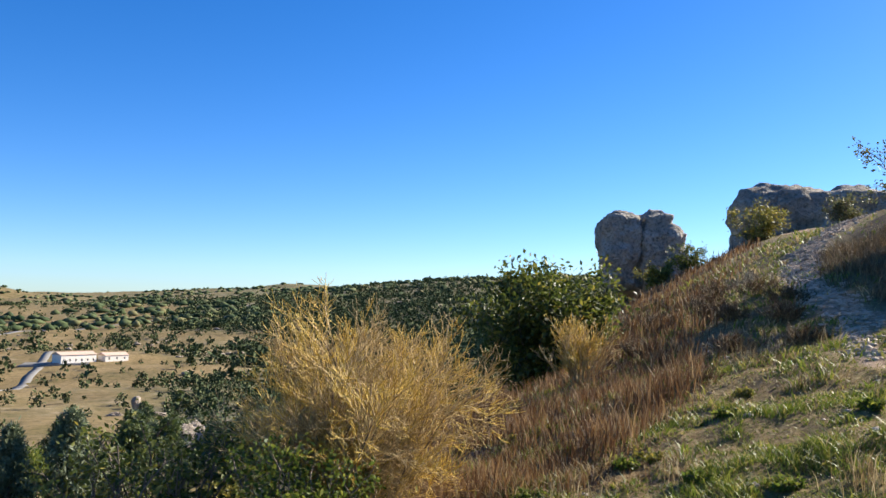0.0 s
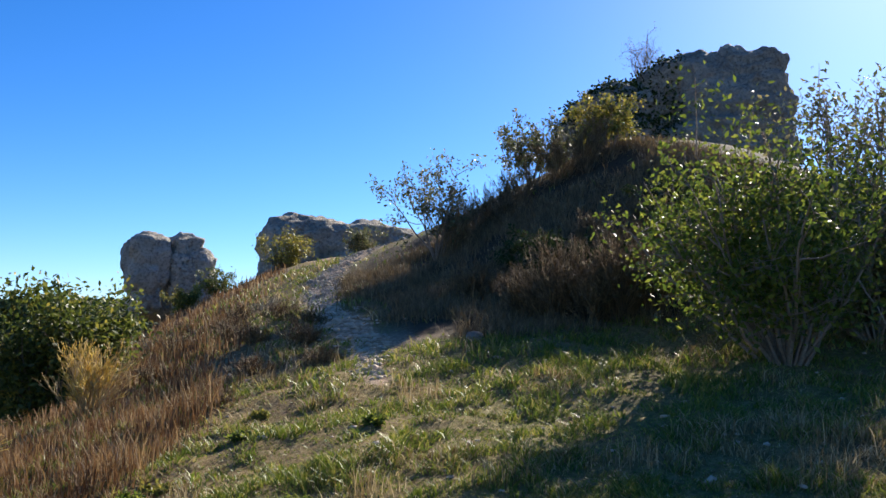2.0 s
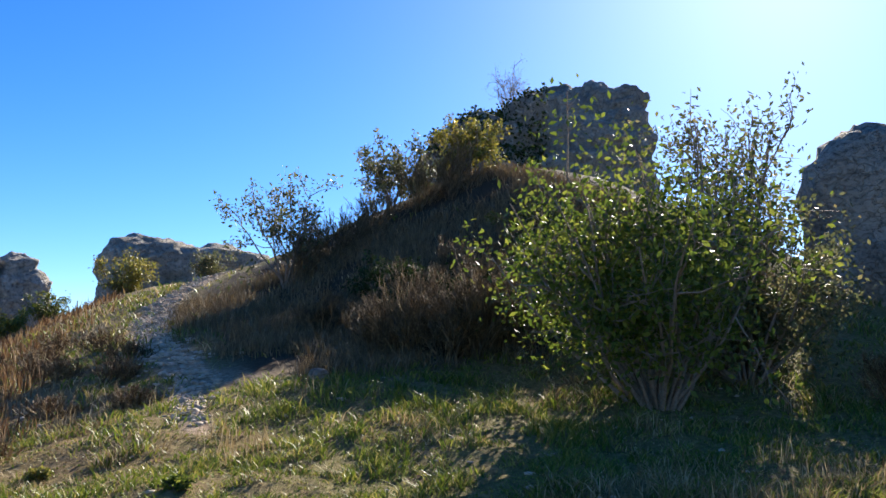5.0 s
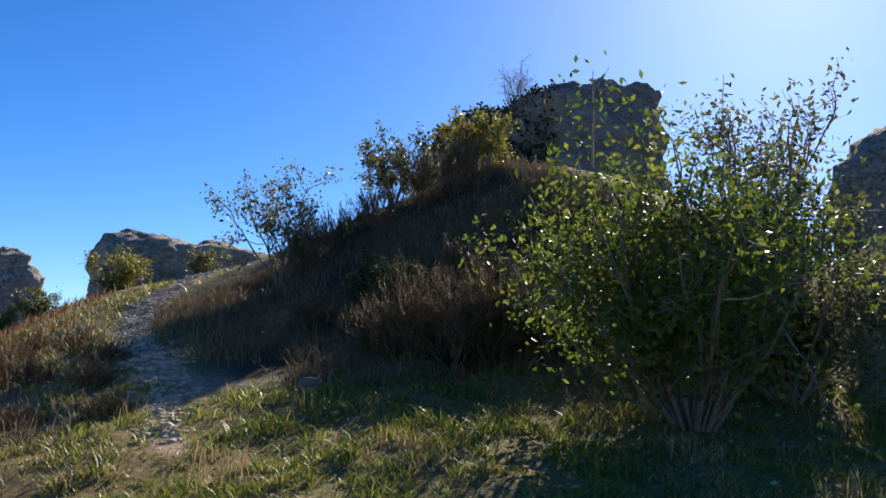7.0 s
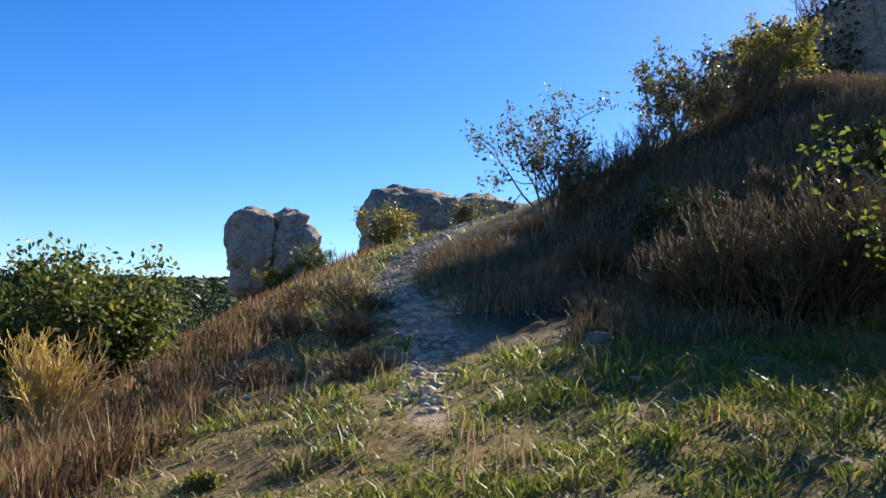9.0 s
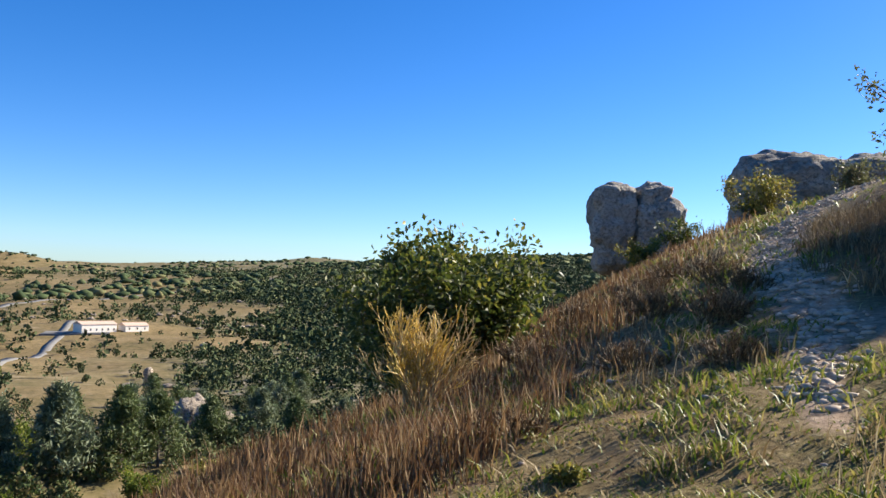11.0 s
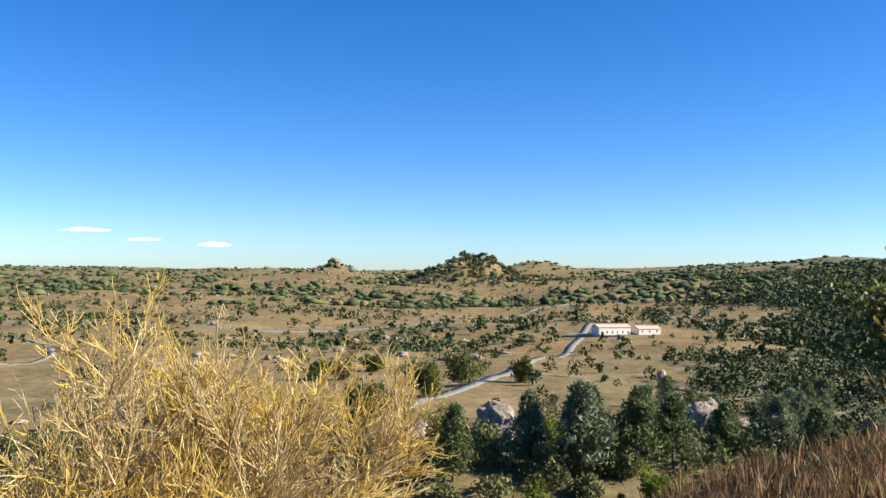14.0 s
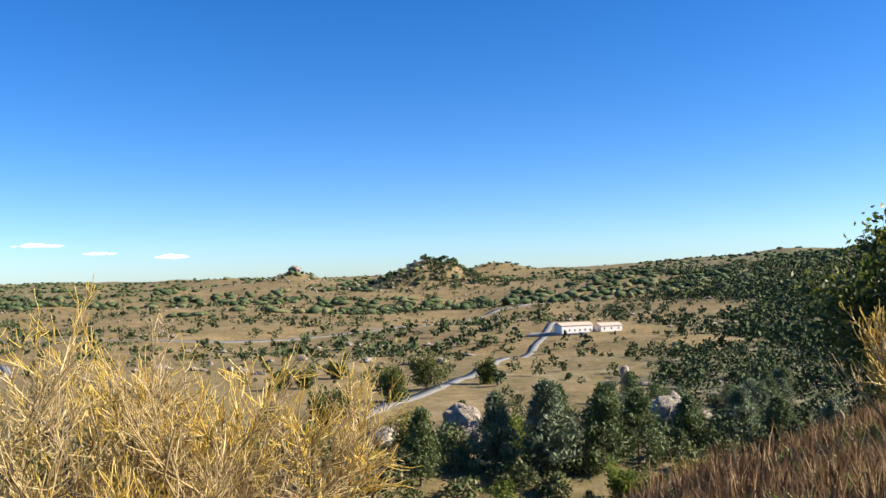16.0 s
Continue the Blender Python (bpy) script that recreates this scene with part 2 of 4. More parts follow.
def height(x, y):
    x, y = np.asarray(x, float), np.asarray(y, float)
    a, c = hill_height(x, y), valley_height(x, y)
    k = np.clip((np.hypot(x - 8, y - 15) - 45) / 60, 0, 1)
    k = k * k * (3 - 2 * k)
    z = np.maximum(a, -40) * (1 - k) + c * k
    near = np.exp(-np.hypot(x, y) / 60)
    return z + near * (0.10 * fbm(x / 1.8, y / 1.8, 0.5, 4) + 0.035 * fbm(x * 3.1, y * 3.1, 1.5, 3))


def trail_x(y):
    """The worn stony path that climbs along the crest."""
    return np.interp(y, [8.4, 9, 10, 11, 12.8, 14.8, 16, 17.7, 19.0, 20.2, 21.2, 30], [4.85, 5.0, 5.4, 5.9, 6.3, 6.75, 7.25, 7.95, 8.7, 9.7, 10.6, 14.0])


def trail(x, y):
    w = np.interp(y, [8.4, 9, 11, 16, 30], [0.14, 0.18, 0.3, 0.42, 0.85])
    edge = 0.35 * fbm(x * 1.6, y * 1.6, 2.2, 3)
    m = np.clip(2.2 - 1.8 * np.abs(x - trail_x(y)) / w + 1.5 * edge, 0, 1)
    m = np.maximum(m, np.clip(1.5 * gauss(x, y, 6.5, 10.7, 0.55, 0.35) + 0.5 * edge, 0, 1))
    return m * (y > 8.3) * (y < 33)


def wooded(x, y):
    """0 open field, 1 dense wood."""
    b = np.degrees(np.arctan2(-x, y))
    r = np.hypot(x, y)
    n = fbm(x / 90, y / 90, 7.7, 4)
    w = np.clip((19 + 8 * n - b) / 6, 0, 1) * 0.8
    belt = np.clip(0.35 - np.abs(n - 0.25) * 2, 0, 0.3) + np.clip((r - 1100) / 900, 0, 0.45) * np.clip((np.abs(b - 38) - 9) / 8, 0.15, 1)
    return np.clip(np.maximum(w, belt), 0, 1)


def build_ground():
    ang = np.concatenate([np.linspace(-85, 85, 680), np.linspace(86.5, 273.5, 90)])
    th = np.radians(ang)
    rad = np.concatenate([np.geomspace(0.03, 60, 260), np.geomspace(61.5, 4800, 200)])
    cx, cy = 1.8, 0.5
    R, T = np.meshgrid(rad, th, indexing="ij")
    X, Y = cx - R * np.sin(T), cy + R * np.cos(T)
    Z = height(X, Y)
    nr, na = R.shape
    verts = np.concatenate([[[cx, cy, float(height(cx, cy))]], np.stack([X, Y, Z], -1).reshape(-1, 3)])
    i, j = np.meshgrid(np.arange(nr - 1), np.arange(na), indexing="ij")
    j2 = (j + 1) % na
    faces = np.stack([1 + i * na + j, 1 + (i + 1) * na + j, 1 + (i + 1) * na + j2, 1 + i * na + j2], -1).reshape(-1, 4)
    ob = mesh_object("ground", verts, faces, GROUND, smooth=True)
    x, y = verts[:, 0], verts[:, 1]
    d = crest_x(np.clip(y, -30, 60)) - x
    dry = np.clip(0.25 + 0.25 * d + 0.5 * fbm(x / 2.1, y / 2.1, 9.1, 3), 0, 1)
    far = np.clip((np.hypot(x - 8, y - 15) - 50) / 40, 0, 1)
    wood = np.clip(wooded(x, y) + 0.35 * np.clip(1 - np.hypot(x, y) / 350, 0, 1), 0, 1)
    cover = np.stack([dry, trail(x, y), far, wood], -1).astype(np.float32)
    at = ob.data.attributes.new("cover", "FLOAT_COLOR", "POINT")
    at.data.foreach_set("color", cover.ravel())
    # painted shade on the littered bank, starting at the crag's shadow line
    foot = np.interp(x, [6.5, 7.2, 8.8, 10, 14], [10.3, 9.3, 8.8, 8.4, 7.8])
    bank_shade = np.clip((y - foot) / 0.5 + 0.6 * fbm(x, y, 3.3, 3), 0, 1) * np.clip((-d - 0.9) / 0.6, 0, 1) * (y < 19)
    at = ob.data.attributes.new("shaded_litter", "FLOAT", "POINT")
    at.data.foreach_set("value", bank_shade.astype(np.float32))
    return tagged(ob, "grassy limestone hillside falling to a wide dry valley", "ground", kind="structure")


build_ground()


# ---- rocks ----
def boulder(cx, cy, cz, sx, sy, sz, turn=0, square=0.6, rough=0.22, seed=0, taper=0.0, level=5):
    """Vertices and faces of one weathered limestone block with ledges."""
    bm = bmesh.new()
    bmesh.ops.create_icosphere(bm, subdivisions=level, radius=1)
    v = np.array([p.co[:] for p in bm.verts])
    f = np.array([[q.index for q in face.verts] for face in bm.faces])
    bm.free()
    box = v / np.max(np.abs(v), axis=1, keepdims=True)
    v = v * (1 - square) + box * square * 0.85
    v[:, :2] *= (1 + taper * v[:, 2:3])
    k = 1.0 / max(sx, sy, sz)
    p = v * (sx, sy, sz)
    q = p + seed * 13.7
    n = fbm(q[:, 0] * 0.55, q[:, 1] * 0.55, q[:, 2] * 0.55, 6)
    ledge = np.abs(fbm(q[:, 0] * 0.3, q[:, 1] * 0.3, q[:, 2] * 2.4, 3))
    pits = fbm(q[:, 0] * 2.3, q[:, 1] * 2.3, q[:, 2] * 3.1, 4)
    push = rough * n - 0.7 * rough * ledge + 0.3 * rough * pits
    out = v / np.linalg.norm(v, axis=1, keepdims=True)
    p = p + out * push[:, None] * min(sx, sy, sz) * 1.3
    c, s = math.cos(radians(turn)), math.sin(radians(turn))
    p = np.stack([p[:, 0] * c - p[:, 1] * s + cx, p[:, 0] * s + p[:, 1] * c + cy, p[:, 2] + cz], -1)
    return p, f


def rock(name, blocks, mat, label, category="rock"):
    root = tagged(new(name), label, category)
    for blk in blocks:
        p, f = boulder(**blk)
        mesh_object("block", p, f, mat, root, smooth=True)
    return root


rock("rock_tower", [
    dict(cx=10.15, cy=48.2, cz=4.9, sx=1.25, sy=1.9, sz=2.6, square=0.5, rough=0.2, seed=1, taper=0.22),
    dict(cx=12.3, cy=48.0, cz=4.9, sx=1.2, sy=1.9, sz=2.85, square=0.48, rough=0.2, seed=2, taper=0.05),
    dict(cx=11.0, cy=48.7, cz=4.5, sx=1.3, sy=1.7, sz=2.4, square=0.55, rough=0.14, seed=93),
    dict(cx=13.1, cy=47.6, cz=4.3, sx=1.0, sy=1.5, sz=2.3, square=0.45, rough=0.24, seed=3)],
    LIMESTONE, "pale grey weathered limestone tower with a notched top on the ridge")
rock("rock_outcrop", [
    dict(cx=15.0, cy=35.6, cz=5.0, sx=2.6, sy=2.0, sz=2.2, square=0.2, rough=0.13, seed=4),
    dict(cx=17.6, cy=35.2, cz=5.3, sx=2.8, sy=1.8, sz=1.75, square=0.45, rough=0.12, seed=5)],
    LIMESTONE, "low flat-topped grey limestone outcrop beside the path")
crag = rock("crag", [
    dict(cx=27.6, cy=22.8, cz=9.2, sx=2.1, sy=2.3, sz=4.6, turn=-50, square=0.5, rough=0.19, seed=6, level=6),
    dict(cx=25.2, cy=26.1, cz=8.8, sx=3.4, sy=2.4, sz=3.8, turn=-50, square=0.35, rough=0.17, seed=7),
    dict(cx=26.8, cy=24.4, cz=9.3, sx=2.6, sy=2.4, sz=4.1, turn=-50, square=0.45, rough=0.16, seed=8),
    dict(cx=23.6, cy=25.9, cz=7.9, sx=2.7, sy=2.1, sz=3.3, turn=-50, square=0.35, rough=0.17, seed=17)],
    CRAG_ROCK, "tall grey cracked limestone crag with ivy on its flank")
rock("rock_wall", [
    dict(cx=17.8, cy=6.9, cz=3.1, sx=2.2, sy=1.7, sz=3.7, turn=-62, square=0.45, rough=0.15, seed=9)],
    CRAG_ROCK, "dark shaded limestone wall at the edge of the terrace")


# ---- plants ----
def tubes(name, p0, p1, r0, r1, mat, parent, sides=3):
    """One mesh of tapered twigs from p0 to p1."""
    p0, p1 = np.asarray(p0, float), np.asarray(p1, float)
    r0, r1 = np.broadcast_to(r0, len(p0)), np.broadcast_to(r1, len(p0))
    d = p1 - p0
    d /= np.linalg.norm(d, axis=1, keepdims=True) + 1e-9
    a = np.cross(d, np.where(np.abs(d[:, 2:3]) < 0.9, [[0, 0, 1.0]], [[1.0, 0, 0]]))
    a /= np.linalg.norm(a, axis=1, keepdims=True) + 1e-9
    b = np.cross(d, a)
    rings = []
    for p, r in ((p0, r0), (p1, r1)):
        for k in range(sides):
            t = 2 * math.pi * k / sides
            rings.append(p + (a * math.cos(t) + b * math.sin(t)) * r[:, None])
    v = np.stack(rings, 1)
    base = np.arange(len(p0))[:, None] * 2 * sides
    quads = [np.concatenate([base + k, base + (k + 1) % sides, base + sides + (k + 1) % sides, base + sides + k], 1) for k in range(sides)]
    return mesh_object(name, v.reshape(-1, 3), np.concatenate(quads), mat, parent)


def leaves(name, at, size, mat, parent, rs, slim=0.5, up=0.0):
    """One mesh of folded pointed leaves at the points given."""
    n = len(at)
    d = rs.normal(size=(n, 3))
    d[:, 2] += up
    d /= np.linalg.norm(d, axis=1, keepdims=True)
    s = np.cross(d, rs.normal(size=(n, 3)))
    s /= np.linalg.norm(s, axis=1, keepdims=True)
    nn = np.cross(d, s)
    L = size * rs.uniform(0.6, 1.3, (n, 1))
    W = L * slim * 0.5
    v = np.stack([at, at + d * L * 0.5 + s * W + nn * W * 0.3, at + d * L, at + d * L * 0.5 - s * W + nn * W * 0.3], 1)
    b = np.arange(n)[:, None] * 4
    f = np.concatenate([np.concatenate([b, b + 1, b + 2], 1), np.concatenate([b, b + 2, b + 3], 1)])
    return mesh_object(name, v.reshape(-1, 3), f, mat, parent)


def grow(rs, roots, dirs, length, steps, wander, lift):
    """Polylines that wander from the roots; returns points of shape (n, steps+1, 3)."""
    n = len(roots)
    p = [np.asarray(roots, float)]
    d = np.asarray(dirs, float)
    length = np.broadcast_to(length, n)
    for _ in range(steps):
        d = d + rs.normal(size=(n, 3)) * wander + [0, 0, lift]
        d = d / np.linalg.norm(d, axis=1, keepdims=True)
        p.append(p[-1] + d * (length / steps)[:, None])
    return np.stack(p, 1)


def shrub(name, x, y, tall, wide, stems, count, leaf, mat, label, category="shrub", bark=BARK, seed=0, sink=0.05, fill=0.16, start=0.35, slim=0.5, deep=None, z=None):
    """A shrub or small tree of many forked stems with leaf clumps on the outer twigs."""
    rs = np.random.default_rng(100 + seed)
    if z is None:
        z = float(height(x, y)) - sink
    root = tagged(new(name), label, category)
    root.location = (x, y, z)
    deep = deep or wide
    a = rs.uniform(0, 2 * math.pi, stems)
    lean = rs.uniform(0.1, 1.0, stems) ** 0.7
    dirs = np.stack([np.cos(a) * lean * wide / tall * 1.1, np.sin(a) * lean * deep / tall * 1.1, np.ones(stems)], 1)
    dirs /= np.linalg.norm(dirs, axis=1, keepdims=True)
    roots = np.stack([np.cos(a) * 0.1 * wide * lean, np.sin(a) * 0.1 * deep * lean, np.zeros(stems)], 1)
    main = grow(rs, roots, dirs, tall * rs.uniform(0.7, 1.0, stems), 7, 0.13, 0.05)
    segs = []

    def keep(poly, r0, r1):
        k = poly.shape[1] - 1
        for i in range(k):
            segs.append((poly[:, i], poly[:, i + 1], r0 + (r1 - r0) * i / k, r0 + (r1 - r0) * (i + 1) / k))

    thick = 0.012 * tall ** 0.8 + 0.006
    keep(main, thick, thick * 0.25)

    def fork(poly, per, length, r, wander=0.2, lo=start):
        k = poly.shape[1] - 1
        idx = np.repeat(np.arange(len(poly)), per)
        t = rs.uniform(lo, 1.0, len(idx)) * (k - 0.01)
        i = t.astype(int)
        f = (t - i)[:, None]
        p = poly[idx, i] * (1 - f) + poly[idx, i + 1] * f
        d = poly[idx, i + 1] - poly[idx, i]
        d /= np.linalg.norm(d, axis=1, keepdims=True) + 1e-9
        d = d + rs.normal(size=d.shape) * 0.65
        d /= np.linalg.norm(d, axis=1, keepdims=True)
        out = grow(rs, p, d, length * rs.uniform(0.5, 1.2, len(idx)), 4, wander, 0.04)
        keep(out, r, r * 0.35)
        return out

    side = fork(main, 5, tall * 0.3, thick * 0.4)
    twig = fork(side, 4, tall * 0.14, thick * 0.2, 0.25, 0.3)
    P0, P1, R0, R1 = (np.concatenate([np.broadcast_to(s[k], len(s[0])) if k > 1 else s[k] for s in segs]) for k in range(4))
    tubes("wood", P0, P1, R0, R1, bark, root)
    if count:
        pts = np.concatenate([twig[:, 1:].reshape(-1, 3), side[:, 2:].reshape(-1, 3)])
        at = pts[rs.integers(0, len(pts), count)] + rs.normal(size=(count, 3)) * fill * tall * 0.35
        at[:, 2] = np.maximum(at[:, 2], 0.03)
        leaves("foliage", at, leaf, mat, root, rs, slim)
    return root


def broom(name, x, y, tall, wide, stems, label, seed=0, stem_mat=BROOM, tip_mat=BROOM_TIP, thin=0.0034, tips=0.5, sink=0.05, limbs=0):
    """A broom: a fan of stiff thin stems that split into upright twigs."""
    rs = np.random.default_rng(300 + seed)
    root = tagged(new(name), label, "shrub")
    root.location = (x, y, float(height(x, y)) - sink)
    a = rs.uniform(0, 2 * math.pi, stems)
    lean = 1.15 * rs.uniform(0, 1, stems) ** 0.6
    dirs = np.stack([np.cos(a) * lean * wide / tall, np.sin(a) * lean * wide / tall, np.ones(stems)], 1)
    dirs /= np.linalg.norm(dirs, axis=1, keepdims=True)
    roots = np.stack([np.cos(a) * 0.12 * lean, np.sin(a) * 0.12 * lean, np.zeros(stems)], 1)
    reach = tall * rs.uniform(0.45, 0.78, stems)
    if limbs:
        trunk = grow(rs, roots[:limbs], dirs[:limbs], tall * rs.uniform(0.55, 0.85, limbs), 6, 0.16, 0.03)
        thick = np.linspace(4.5, 1.6, 7)[None] * thin * rs.uniform(0.8, 1.3, (limbs, 1))
        for line, wood in zip(trunk, thick):
            tubes("limb", line[:-1], line[1:], wood[:-1], wood[1:], BARK, root, 5)
        pick, at = rs.integers(0, limbs, stems), rs.integers(1, 6, stems)
        roots = trunk[pick, at]
        dirs = trunk[pick, at + 1] - roots
        dirs = dirs / np.linalg.norm(dirs, axis=1, keepdims=True) + rs.normal(size=(stems, 3)) * 0.38
        dirs /= np.linalg.norm(dirs, axis=1, keepdims=True)
        reach = tall * rs.uniform(0.14, 0.3, stems)
    main = grow(rs, roots, dirs, reach, 6, 0.24 if limbs else 0.15, 0.03)
    P0 = [main[:, :-1].reshape(-1, 3)]
    P1 = [main[:, 1:].reshape(-1, 3)]
    R = [np.full(len(P0[0]), thin * 2.0)]

    def sprout(poly, per, length, r):
        k = poly.shape[1] - 1
        idx = np.repeat(np.arange(len(poly)), per)
        t = rs.uniform(0.3, 1, len(idx)) * (k - 0.01)
        i = t.astype(int)
        f = (t - i)[:, None]
        p = poly[idx, i] * (1 - f) + poly[idx, i + 1] * f
        d = poly[idx, i + 1] - poly[idx, i]
        d /= np.linalg.norm(d, axis=1, keepdims=True) + 1e-9
        d = d + rs.normal(size=d.shape) * (0.45 if limbs else 0.33)
        d /= np.linalg.norm(d, axis=1, keepdims=True)
        return grow(rs, p, d, length * rs.uniform(0.5, 1.0, len(idx)), 3, 0.16, 0.10)

    s1 = sprout(main, 6 if limbs else 7, tall * (0.17 if limbs else 0.32), thin)
    s2 = sprout(s1, 8 if limbs else 5, tall * (0.075 if limbs else 0.13), thin)
    for s, r in ((s1, thin), (s2[:int(len(s2) * (1 - tips))], thin * 0.7)):
        P0.append(s[:, :-1].reshape(-1, 3))
        P1.append(s[:, 1:].reshape(-1, 3))
        R.append(np.full(len(P0[-1]), r))
    p0, p1, r = (np.concatenate(v) for v in (P0, P1, R))
    tubes("stem_fan", p0, p1, r, r * 0.8, stem_mat, root)
    s = s2[int(len(s2) * (1 - tips)):]
    if len(s):
        tubes("tip_growth", s[:, :-1].reshape(-1, 3), s[:, 1:].reshape(-1, 3), thin * 0.9, thin * 0.7, tip_mat, root)
    return root


broom("broom_bush", -0.55, 6.6, 2.2, 0.8, 480, "large dry straw-yellow broom bush on the slope edge", 1, tips=0.4, thin=0.0028, limbs=26)
shrub("low_shrub", -0.75, 5.3, 0.95, 0.9, 20, 5000, 0.05, LEAF_LIGHT, "low leafy green shrub at the foot of the broom", seed=2, start=0.1)
shrub("dark_shrub", -2.15, 6.3, 1.5, 0.8, 22, 6000, 0.06, LEAF_DARK, "dense dark green shrub beside the broom", seed=31, start=0.1)
shrub("oak_bush", 2.4, 18.3, 2.45, 1.75, 44, 30000, 0.13, LEAF_DARK, "round dark green bushy oak on the slope", "tree", seed=3, start=0.05, fill=0.2)
broom("golden_broom", 2.35, 12.7, 1.25, 0.5, 40, "upright golden broom in front of the oak bush", 4, thin=0.005, tips=0.6)
shrub("laurel_bush", 9.1, 6.2, 2.75, 2.5, 34, 13000, 0.085, LEAF_LIGHT, "large sprawling backlit bush with glossy yellow-green leaves", seed=5, start=0.2, bark=GREY_TWIG)
shrub("laurel_bush", 10.9, 6.2, 1.95, 1.6, 30, 14000, 0.08, LEAF_GREY, "sprawling grey-green bush beside the laurel", seed=6, start=0.12, bark=GREY_TWIG)
shrub("sapling", 11.7, 6.9, 3.3, 1.3, 12, 3500, 0.09, LEAF_GREY, "thin airy sapling behind the bush", "tree", seed=7, bark=GREY_TWIG, fill=0.1)
broom("straw_clump", 11.3, 4.6, 0.75, 0.5, 40, "tall rusty straw clump at the foot of the rock wall", 150, GRASS_BROWN, GRASS_DRY, 0.004)
shrub("skyline_shrub", 9.75, 15.6, 2.1, 0.75, 10, 2300, 0.085, LEAF_GREY, "airy grey-green shrub on the skyline", seed=8, bark=GREY_TWIG, fill=0.1)
shrub("skyline_shrub", 13.2, 16.8, 1.6, 1.4, 14, 3500, 0.1, LEAF_GREY, "airy shrub leaning from the bank under the crag", seed=9, bark=GREY_TWIG, fill=0.1)
shrub("skyline_shrub", 14.7, 15.6, 1.4, 1.1, 14, 3500, 0.1, LEAF_YELLOW, "yellowing shrub against the crag", seed=10, bark=GREY_TWIG, fill=0.1)
shrub("bare_shrub", 25.0, 25.2, 2.2, 1.2, 12, 500, 0.05, LEAF_GREY, "bare twiggy shrub growing on top of the crag", seed=11, bark=GREY_TWIG, z=12.0)
bank = np.random.default_rng(55)


def bank_foot(x):
    """Where the shaded bank rises from the turf."""
    return np.interp(x, [6.5, 7.2, 8.8, 10, 14], [10.3, 9.3, 8.8, 8.4, 7.8])


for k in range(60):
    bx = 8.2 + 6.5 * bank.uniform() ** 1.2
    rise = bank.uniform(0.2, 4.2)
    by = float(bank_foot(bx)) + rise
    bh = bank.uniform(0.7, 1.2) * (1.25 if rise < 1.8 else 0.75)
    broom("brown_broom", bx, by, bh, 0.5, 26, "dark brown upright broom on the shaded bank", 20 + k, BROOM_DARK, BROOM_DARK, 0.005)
for k in range(16):
    bx = bank.uniform(9.2, 15)
    shrub("bank_shrub", bx, float(bank_foot(bx)) + bank.uniform(0.5, 4.0), 0.8, 1.0, 12, 2200, 0.075, IVY, "dark shaded evergreen shrub on the bank", seed=60 + k, start=0.02)
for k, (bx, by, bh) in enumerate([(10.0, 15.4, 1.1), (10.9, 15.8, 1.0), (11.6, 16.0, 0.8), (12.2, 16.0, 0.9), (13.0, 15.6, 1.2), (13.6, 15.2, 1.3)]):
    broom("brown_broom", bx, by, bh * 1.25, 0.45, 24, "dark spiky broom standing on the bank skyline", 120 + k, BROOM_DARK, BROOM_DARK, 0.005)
shrub("gorse_shrub", 12.4, 32.6, 1.5, 1.7, 16, 4000, 0.10, LEAF_YELLOW, "yellow-green shrub at the foot of the outcrop", seed=12, start=0.1)
shrub("gorse_shrub", 11.0, 36.5, 1.3, 1.1, 14, 3000, 0.10, LEAF_DARK, "dark green shrub between the tower and the outcrop", seed=13, start=0.1)
shrub("gorse_shrub", 9.2, 34.5, 1.1, 1.2, 14, 3000, 0.10, LEAF_YELLOW, "low yellow-green shrub on the crest", seed=14, start=0.1)
shrub("gorse_shrub", 13.6, 27.5, 1.1, 1.0, 14, 2500, 0.09, LEAF_GREY, "small grey-green shrub on the crest", seed=15, start=0.1)


def ivy_on(rockroot):
    rs = np.random.default_rng(77)
    pts = np.concatenate([np.array([v.co[:] for v in c.data.vertices]) for c in list(rockroot.children)[1:]])
    pts = pts[(pts[:, 0] * 0.63 - pts[:, 1] * 0.777 < -2.5 + 0.6 * vnoise(pts[:, 0], pts[:, 1], pts[:, 2])) & (pts[:, 2] > 6)]
    at = pts[rs.integers(0, len(pts), 30000)] + rs.normal(size=(30000, 3)) * 0.1
    leaves("ivy", at, 0.15, IVY, rockroot, rs, 0.8)


ivy_on(crag)
for k, (hx, hy, hh) in enumerate([(6.1, 17.6, 0.5), (6.1, 15.2, 0.5), (5.9, 13.4, 0.45), (5.1, 14.8, 0.5), (5.3, 12.1, 0.5), (5.0, 13.4, 0.45), (5.5, 16.3, 0.5), (4.3, 11.2, 0.4), (4.6, 16.6, 0.5), (3.6, 13.8, 0.45), (3.2, 9.4, 0.35), (4.9, 10.4, 0.35)]):
    broom("heath_clump", hx, hy, hh, 0.55, 34, "low dark brown heath clump on the slope", 160 + k, BROOM_DARK, GRASS_BROWN, 0.004)
